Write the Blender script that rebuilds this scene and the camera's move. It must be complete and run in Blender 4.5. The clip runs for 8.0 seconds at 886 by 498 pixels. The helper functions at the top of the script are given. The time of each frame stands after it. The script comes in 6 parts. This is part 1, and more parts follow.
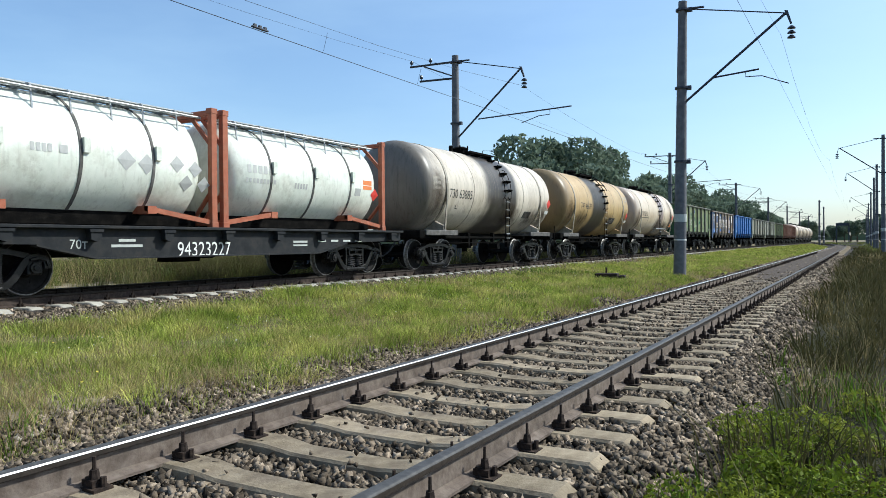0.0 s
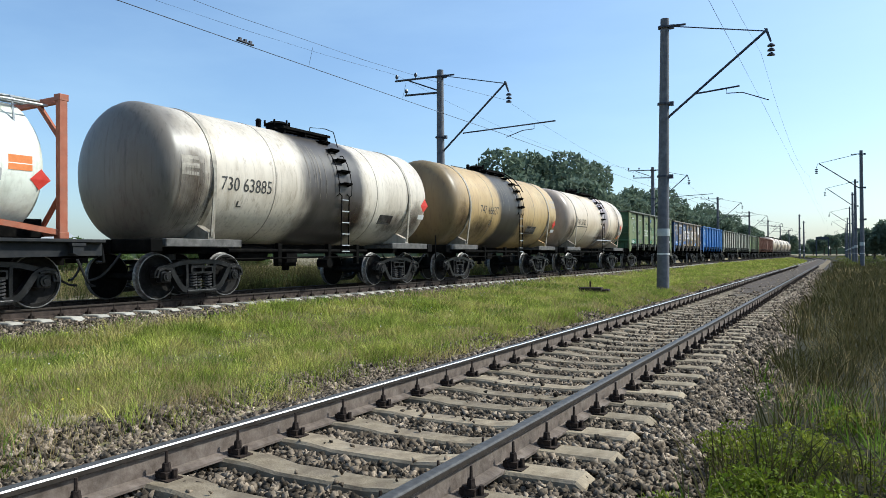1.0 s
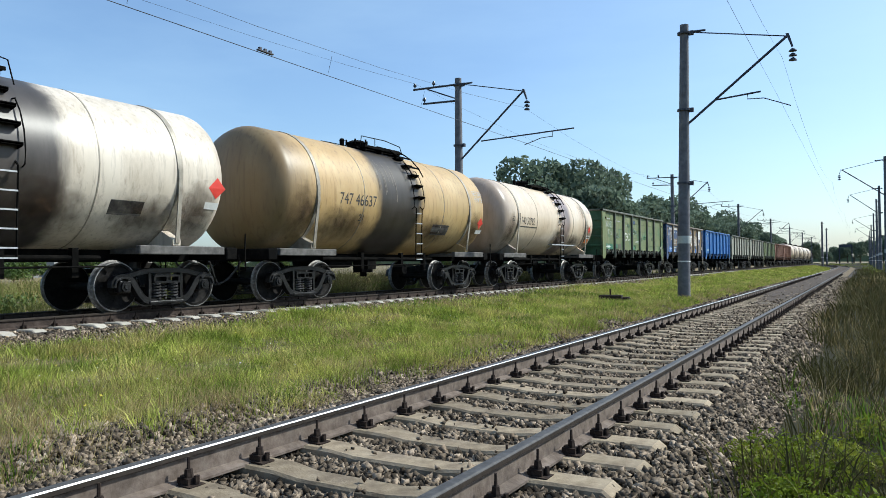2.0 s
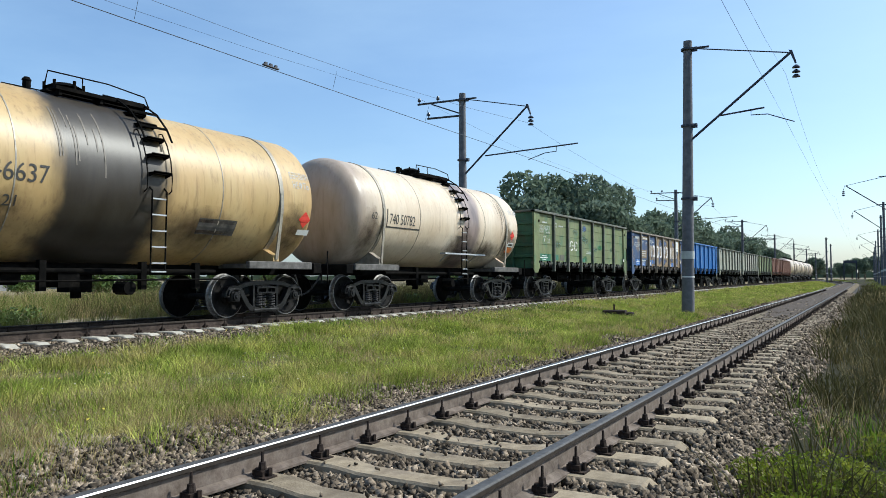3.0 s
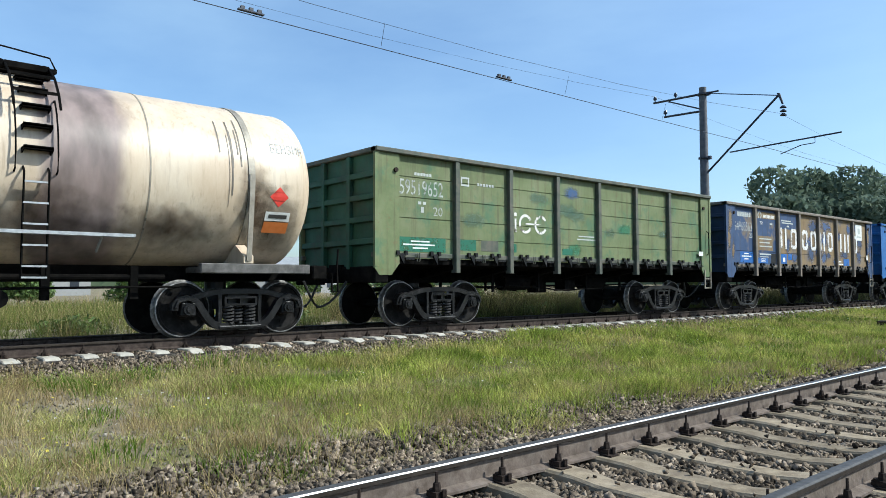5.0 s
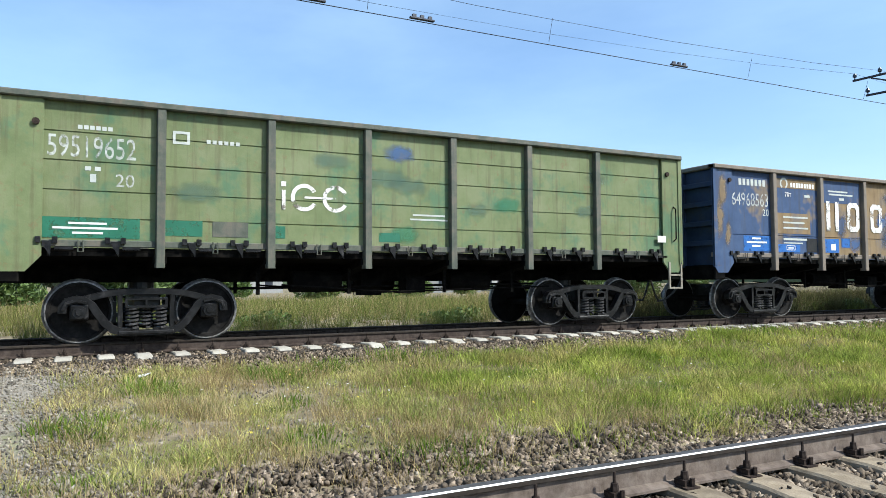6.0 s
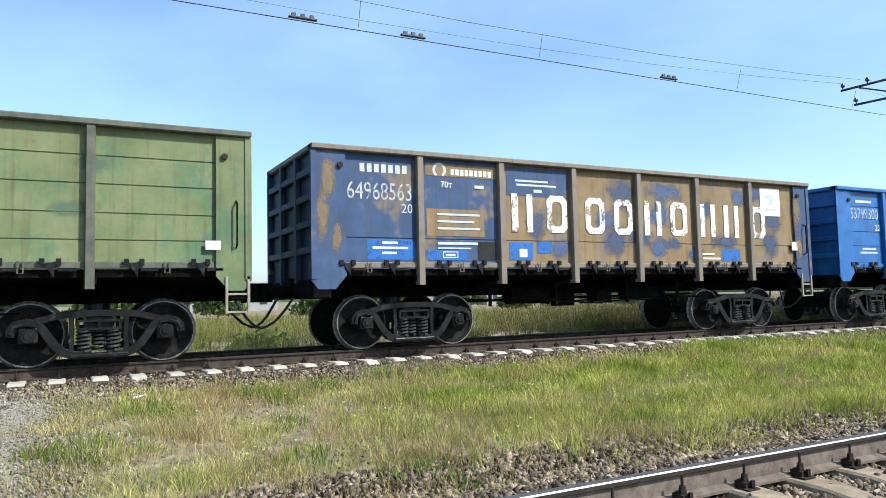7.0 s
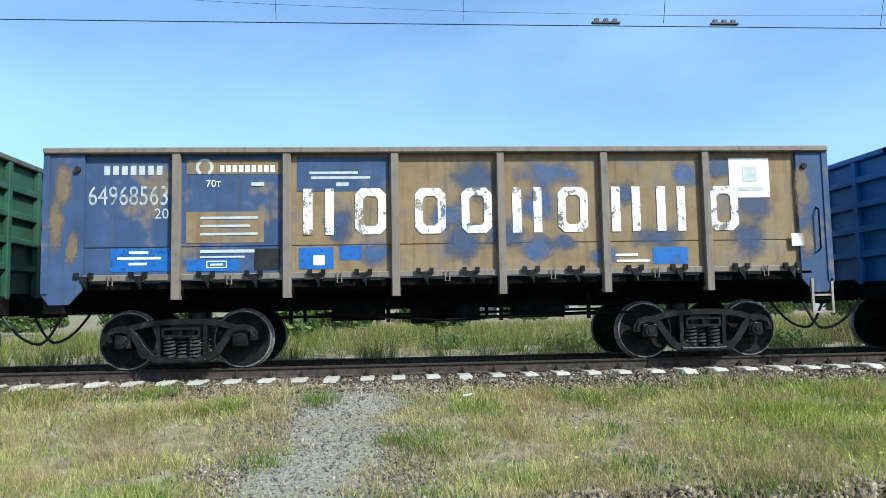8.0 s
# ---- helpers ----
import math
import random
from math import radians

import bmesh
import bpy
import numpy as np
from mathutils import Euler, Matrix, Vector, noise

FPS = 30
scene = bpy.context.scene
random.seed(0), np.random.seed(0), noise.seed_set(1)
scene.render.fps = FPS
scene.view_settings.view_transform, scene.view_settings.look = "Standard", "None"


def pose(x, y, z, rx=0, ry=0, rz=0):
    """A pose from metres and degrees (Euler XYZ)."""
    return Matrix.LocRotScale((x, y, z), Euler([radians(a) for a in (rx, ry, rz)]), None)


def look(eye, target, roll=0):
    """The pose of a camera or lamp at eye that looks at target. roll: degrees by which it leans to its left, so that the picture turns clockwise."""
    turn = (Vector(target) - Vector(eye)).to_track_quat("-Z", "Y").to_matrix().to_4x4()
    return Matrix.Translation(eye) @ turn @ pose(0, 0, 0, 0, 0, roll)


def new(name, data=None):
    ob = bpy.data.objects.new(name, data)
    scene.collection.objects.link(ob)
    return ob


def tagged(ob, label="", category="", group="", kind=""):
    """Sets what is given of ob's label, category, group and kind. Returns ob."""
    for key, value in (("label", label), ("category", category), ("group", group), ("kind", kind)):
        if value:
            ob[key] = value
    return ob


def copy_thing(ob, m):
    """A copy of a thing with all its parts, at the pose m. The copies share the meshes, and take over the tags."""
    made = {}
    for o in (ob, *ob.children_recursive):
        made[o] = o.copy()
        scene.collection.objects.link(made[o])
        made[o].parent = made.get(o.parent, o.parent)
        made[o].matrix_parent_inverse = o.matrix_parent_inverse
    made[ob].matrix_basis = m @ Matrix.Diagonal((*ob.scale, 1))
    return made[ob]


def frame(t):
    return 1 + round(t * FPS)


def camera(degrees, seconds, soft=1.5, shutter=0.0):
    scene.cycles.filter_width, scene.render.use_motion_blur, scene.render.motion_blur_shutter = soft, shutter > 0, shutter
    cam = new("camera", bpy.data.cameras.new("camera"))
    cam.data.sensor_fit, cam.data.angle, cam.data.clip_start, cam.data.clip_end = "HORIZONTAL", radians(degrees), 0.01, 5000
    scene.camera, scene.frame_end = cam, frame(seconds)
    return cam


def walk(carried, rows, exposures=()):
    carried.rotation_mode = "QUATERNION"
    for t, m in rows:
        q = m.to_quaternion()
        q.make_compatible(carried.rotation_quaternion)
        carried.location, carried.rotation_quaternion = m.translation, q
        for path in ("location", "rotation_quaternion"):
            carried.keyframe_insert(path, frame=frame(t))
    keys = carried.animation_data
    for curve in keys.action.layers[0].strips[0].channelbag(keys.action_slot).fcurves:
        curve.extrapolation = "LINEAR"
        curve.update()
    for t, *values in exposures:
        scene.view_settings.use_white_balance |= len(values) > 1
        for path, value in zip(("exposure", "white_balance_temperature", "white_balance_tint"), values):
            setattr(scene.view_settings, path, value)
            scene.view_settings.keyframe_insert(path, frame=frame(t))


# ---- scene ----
EYE_Z = 1.39                 # eye over the grass between the tracks
NEAR_X, NEAR_RAIL = -2.48, 0.35
TRAIN_X, TRAIN_RAIL = -13.0, 0.52
SPEED = 9.22                 # metres a second, towards -y

cam = camera(63.5, 8.0, soft=0.8)
# seconds, x, y, z, yaw, pitch, roll
PATH = [
    (0.0, .050, .034, -.029, 30.26, -.50, .49), (0.5, .042, .021, -.028, 28.14, -.14, -.07),
    (1.0, .045, .019, .001, 29.01, .52, .38), (1.5, .007, .041, -.022, 30.13, .70, .52),
    (3.0, -.007, .038, -.016, 30.70, 2.35, .23), (3.5, -.027, .008, -.025, 32.98, 2.01, -.05),
    (4.0, -.020, -.010, -.014, 39.34, 3.03, .27), (4.2, -.025, .010, .000, 42.45, 2.91, .25),
    (5.3, -.012, .045, .010, 52.35, 2.85, .24), (5.5, -.010, .050, .011, 55.39, 2.76, .24),
    (6.0, -.007, .013, .000, 62.84, 2.75, .37), (6.5, .001, .030, .007, 64.35, 3.17, .60),
    (7.0, .003, .012, .022, 62.45, 3.88, 1.30), (7.5, .014, -.076, .047, 71.15, 4.16, 1.55),
    (8.0, -.027, -.196, .048, 86.03, 4.72, 1.08)]
walk(cam, [(t, pose(x, y, EYE_Z + z, 90 + p, r, w)) for t, x, y, z, w, p, r in PATH],
     exposures=[(0.0, .33, 6150, 4), (3.0, .33, 6150, 4), (4.0, .22, 6000, 2), (5.5, .52, 6050, 4), (6.3, .70, 6250, 6), (7.0, .76, 6250, 6), (8.0, .60, 5800, 1)])

# ---- light ----
SUN_EL, SUN_AZ = 43.0, 47.0   # azimuth from +y towards +x
world = bpy.data.worlds.new("sky")
scene.world = world
world.use_nodes = True
wt = world.node_tree
sky = wt.nodes.new("ShaderNodeTexSky")
sky.sky_type, sky.sun_disc = "NISHITA", False
sky.sun_elevation, sky.sun_rotation = radians(SUN_EL), radians(SUN_AZ)
sky.air_density, sky.dust_density, sky.ozone_density = 1.0, 1.5, 4.5
# thin streaks of high cloud
wco = wt.nodes.new("ShaderNodeTexCoord")
wmap = wt.nodes.new("ShaderNodeMapping")
wmap.inputs["Scale"].default_value, wmap.inputs["Rotation"].default_value = (1.0, 1.7, 5.0), (0.25, 0.1, 0.6)
wno = wt.nodes.new("ShaderNodeTexNoise")
wno.inputs["Scale"].default_value, wno.inputs["Detail"].default_value, wno.inputs["Roughness"].default_value = 1.5, 6.0, 0.55
wramp = wt.nodes.new("ShaderNodeValToRGB")
wramp.color_ramp.elements[0].position, wramp.color_ramp.elements[1].position = 0.35, 0.8
wramp.color_ramp.elements[0].color, wramp.color_ramp.elements[1].color = (0.04, 0.04, 0.04, 1), (0.25, 0.25, 0.25, 1)
wmix = wt.nodes.new("ShaderNodeMixRGB")
wmix.inputs[2].default_value = (4.6, 6.0, 7.0, 1)
wt.links.new(wco.outputs["Generated"], wmap.inputs[0])
wt.links.new(wmap.outputs[0], wno.inputs[0])
wt.links.new(wno.outputs[0], wramp.inputs[0])
wt.links.new(wramp.outputs[0], wmix.inputs[0])
wt.links.new(sky.outputs[0], wmix.inputs[1])
wt.links.new(wmix.outputs[0], wt.nodes["Background"].inputs[0])
wt.nodes["Background"].inputs[1].default_value = 0.15
sun = new("sun", bpy.data.lights.new("sun", "SUN"))
sun.data.energy, sun.data.angle, sun.data.color = 4.7, radians(0.5), (1.0, 0.96, 0.88)
sun.matrix_world = look((0, 0, 0), (-math.sin(radians(SUN_AZ)) * math.cos(radians(SUN_EL)),
                                    -math.cos(radians(SUN_AZ)) * math.cos(radians(SUN_EL)), -math.sin(radians(SUN_EL))))


# ---- materials ----
def mat(name, stops, rough=0.6, metal=0.0, scale=4.0, detail=6.0, bump=0.1, bscale=40.0, random_amt=0.0, obj=True,
        dirt=None, dirt_scale=1.5, dirt_amt=0.5, streak=1.0, island=False, clear=0.0, translucent=0.0, spill=None, spec=0.4, edge=(.48, .66), dirt_detail=8, dirt2=None, drip=None):
    """A noise-coloured surface: stops are colours along the noise; dirt is a second colour at a larger scale."""
    m = bpy.data.materials.new(name)
    m.use_nodes = True
    t = m.node_tree
    n, l = t.nodes, t.links
    b = n["Principled BSDF"]
    co = n.new("ShaderNodeTexCoord")
    src = co.outputs["Object" if obj else "Generated"]
    mp = n.new("ShaderNodeMapping")
    mp.inputs["Scale"].default_value = (1, 1, streak)
    l.new(src, mp.inputs[0])
    no = n.new("ShaderNodeTexNoise")
    no.inputs["Scale"].default_value, no.inputs["Detail"].default_value, no.inputs["Roughness"].default_value = scale, detail, 0.65
    l.new(mp.outputs[0], no.inputs[0])
    r = n.new("ShaderNodeValToRGB")
    e = r.color_ramp.elements
    while len(e) < len(stops):
        e.new(0.5)
    for i, s in enumerate(stops):
        e[i].position = 0.3 + 0.4 * i / max(1, len(stops) - 1)
        e[i].color = (*s, 1)
    l.new(no.outputs[0], r.inputs[0])
    out = r.outputs[0]
    if dirt:
        n2 = n.new("ShaderNodeTexNoise")
        n2.inputs["Scale"].default_value, n2.inputs["Detail"].default_value, n2.inputs["Roughness"].default_value = dirt_scale, dirt_detail, 0.7
        l.new(mp.outputs[0], n2.inputs[0])
        r2 = n.new("ShaderNodeValToRGB")
        r2.color_ramp.elements[0].position, r2.color_ramp.elements[1].position = edge
        r2.color_ramp.elements[1].color = (dirt_amt, dirt_amt, dirt_amt, 1)
        l.new(n2.outputs[0], r2.inputs[0])
        mx = n.new("ShaderNodeMixRGB")
        l.new(r2.outputs[0], mx.inputs[0])
        l.new(out, mx.inputs[1])
        mx.inputs[2].default_value = (*dirt, 1)
        out = mx.outputs[0]
    if dirt2:
        n3 = n.new("ShaderNodeTexNoise")
        n3.inputs["Scale"].default_value, n3.inputs["Detail"].default_value, n3.inputs["Roughness"].default_value = dirt2[1], 9, 0.75
        l.new(mp.outputs[0], n3.inputs[0])
        r3 = n.new("ShaderNodeValToRGB")
        r3.color_ramp.elements[0].position, r3.color_ramp.elements[1].position = dirt2[3]
        r3.color_ramp.elements[1].color = (dirt2[2], dirt2[2], dirt2[2], 1)
        l.new(n3.outputs[0], r3.inputs[0])
        m3 = n.new("ShaderNodeMixRGB")
        l.new(r3.outputs[0], m3.inputs[0])
        l.new(out, m3.inputs[1])
        m3.inputs[2].default_value = (*dirt2[0], 1)
        out = m3.outputs[0]
    if drip:
        dm = n.new("ShaderNodeMapping")
        dm.inputs["Scale"].default_value = (7.0, 7.0, .42)
        l.new(src, dm.inputs[0])
        nd = n.new("ShaderNodeTexNoise")
        nd.inputs["Scale"].default_value, nd.inputs["Detail"].default_value, nd.inputs["Roughness"].default_value = 1.6, 7, 0.62
        l.new(dm.outputs[0], nd.inputs[0])
        rd = n.new("ShaderNodeValToRGB")
        rd.color_ramp.elements[0].position, rd.color_ramp.elements[1].position = 0.52, 0.74
        rd.color_ramp.elements[1].color = (drip[1], drip[1], drip[1], 1)
        l.new(nd.outputs[0], rd.inputs[0])
        md = n.new("ShaderNodeMixRGB")
        l.new(rd.outputs[0], md.inputs[0])
        l.new(out, md.inputs[1])
        md.inputs[2].default_value = (*drip[0], 1)
        out = md.outputs[0]
    if spill:
        sx = n.new("ShaderNodeSeparateXYZ")
        l.new(src, sx.inputs[0])
        ns = n.new("ShaderNodeTexNoise")
        ns.inputs["Scale"].default_value, ns.inputs["Detail"].default_value = 1.6, 5
        l.new(mp.outputs[0], ns.inputs[0])
        wob = n.new("ShaderNodeMath")
        wob.operation, wob.inputs[1].default_value = "MULTIPLY_ADD", 0.9
        l.new(ns.outputs[0], wob.inputs[0])
        l.new(sx.outputs[1], wob.inputs[2])
        rs = n.new("ShaderNodeValToRGB")
        rs.color_ramp.interpolation = "EASE"
        mr = n.new("ShaderNodeMapRange")
        mr.inputs[2].default_value = 12.0
        l.new(wob.outputs[0], mr.inputs[0])
        es = rs.color_ramp.elements
        for _ in range(4):
            es.new(0.5)
        # first two stops: soot and painted shade on the end at low y; then the spill
        for i, (px, v) in enumerate(((1.45, spill[3]), (2.7, 0), (spill[0] + .35, 0), (spill[0] + (spill[4] if len(spill) > 4 else .65), 1), (spill[1] + .15, 1), (spill[1] + .6, 0))):
            es[i].position, es[i].color = px / 12.0, (v * .96, v * .96, v * .96, 1)
        l.new(mr.outputs[0], rs.inputs[0])
        fine = n.new("ShaderNodeTexNoise")
        fine.inputs["Scale"].default_value, fine.inputs["Detail"].default_value = 3.0, 8
        l.new(mp.outputs[0], fine.inputs[0])
        fr = n.new("ShaderNodeValToRGB")
        fr.color_ramp.elements[0].position, fr.color_ramp.elements[1].position = 0.3, 0.7
        fr.color_ramp.elements[0].color = (*[c * .55 for c in spill[2]], 1)
        fr.color_ramp.elements[1].color = (*[c * 1.6 for c in spill[2]], 1)
        l.new(fine.outputs[0], fr.inputs[0])
        sm = n.new("ShaderNodeMixRGB")
        l.new(rs.outputs[0], sm.inputs[0])
        l.new(out, sm.inputs[1])
        l.new(fr.outputs[0], sm.inputs[2])
        out = sm.outputs[0]
    if random_amt:
        if island:
            rnd = n.new("ShaderNodeNewGeometry").outputs["Random Per Island"]
        else:
            rnd = n.new("ShaderNodeObjectInfo").outputs["Random"]
        mr = n.new("ShaderNodeMapRange")
        mr.inputs[3].default_value, mr.inputs[4].default_value = 1 - random_amt, 1 + random_amt
        l.new(rnd, mr.inputs[0])
        hs = n.new("ShaderNodeHueSaturation")
        l.new(mr.outputs[0], hs.inputs["Value"])
        l.new(out, hs.inputs["Color"])
        out = hs.outputs[0]
    l.new(out, b.inputs["Base Color"])
    b.inputs["Roughness"].default_value, b.inputs["Metallic"].default_value = rough, metal
    b.inputs["Specular IOR Level"].default_value = spec
    if clear:
        b.inputs["Coat Weight"].default_value = clear
    if bump:
        nb = n.new("ShaderNodeTexNoise")
        nb.inputs["Scale"].default_value, nb.inputs["Detail"].default_value = bscale, 5
        l.new(src, nb.inputs[0])
        bp = n.new("ShaderNodeBump")
        bp.inputs["Strength"].default_value, bp.inputs["Distance"].default_value = bump, 0.02
        l.new(nb.outputs[0], bp.inputs["Height"])
        l.new(bp.outputs[0], b.inputs["Normal"])
    if translucent:
        tr = n.new("ShaderNodeBsdfTranslucent")
        l.new(out, tr.inputs[0])
        ms = n.new("ShaderNodeMixShader")
        ms.inputs[0].default_value = translucent
        l.new(b.outputs[0], ms.inputs[1])
        l.new(tr.outputs[0], ms.inputs[2])
        l.new(ms.outputs[0], n["Material Output"].inputs[0])
    return m


def sprayed(m, cover=.75, inner=.46, outer=.70):
    """Fade a patch of paint out raggedly towards its rim."""
    n, l = m.node_tree.nodes, m.node_tree.links
    co = n.new("ShaderNodeTexCoord")
    sp = n.new("ShaderNodeSeparateXYZ")
    l.new(co.outputs["Generated"], sp.inputs[0])
    cb = n.new("ShaderNodeCombineXYZ")
    cb.inputs[0].default_value = 0.5
    l.new(sp.outputs[1], cb.inputs[1])
    l.new(sp.outputs[2], cb.inputs[2])
    ds = n.new("ShaderNodeVectorMath")
    ds.operation = "DISTANCE"
    ds.inputs[1].default_value = (0.5, 0.5, 0.5)
    l.new(cb.outputs[0], ds.inputs[0])
    ns = n.new("ShaderNodeTexNoise")
    ns.inputs["Scale"].default_value, ns.inputs["Detail"].default_value = 4.5, 4
    l.new(co.outputs["Object"], ns.inputs[0])
    ad = n.new("ShaderNodeMath")
    ad.operation, ad.inputs[1].default_value = "MULTIPLY_ADD", 0.55
    l.new(ns.outputs[0], ad.inputs[0])
    l.new(ds.outputs["Value"], ad.inputs[2])
    mr = n.new("ShaderNodeMapRange")
    mr.inputs[1].default_value, mr.inputs[2].default_value, mr.inputs[3].default_value, mr.inputs[4].default_value = inner, outer, cover, 0.0
    l.new(ad.outputs[0], mr.inputs[0])
    l.new(mr.outputs[0], n["Principled BSDF"].inputs["Alpha"])
    return m


def flaked(m, keep=.75, low=.40, high=.62):
    """Let worn paint show what lies under it."""
    n, l = m.node_tree.nodes, m.node_tree.links
    co = n.new("ShaderNodeTexCoord")
    ns = n.new("ShaderNodeTexNoise")
    ns.inputs["Scale"].default_value, ns.inputs["Detail"].default_value, ns.inputs["Roughness"].default_value = 6.0, 8, 0.75
    l.new(co.outputs["Object"], ns.inputs[0])
    mr = n.new("ShaderNodeMapRange")
    mr.inputs[1].default_value, mr.inputs[2].default_value, mr.inputs[3].default_value, mr.inputs[4].default_value = low, high, keep, .12
    l.new(ns.outputs[0], mr.inputs[0])
    l.new(mr.outputs[0], n["Principled BSDF"].inputs["Alpha"])
    return m


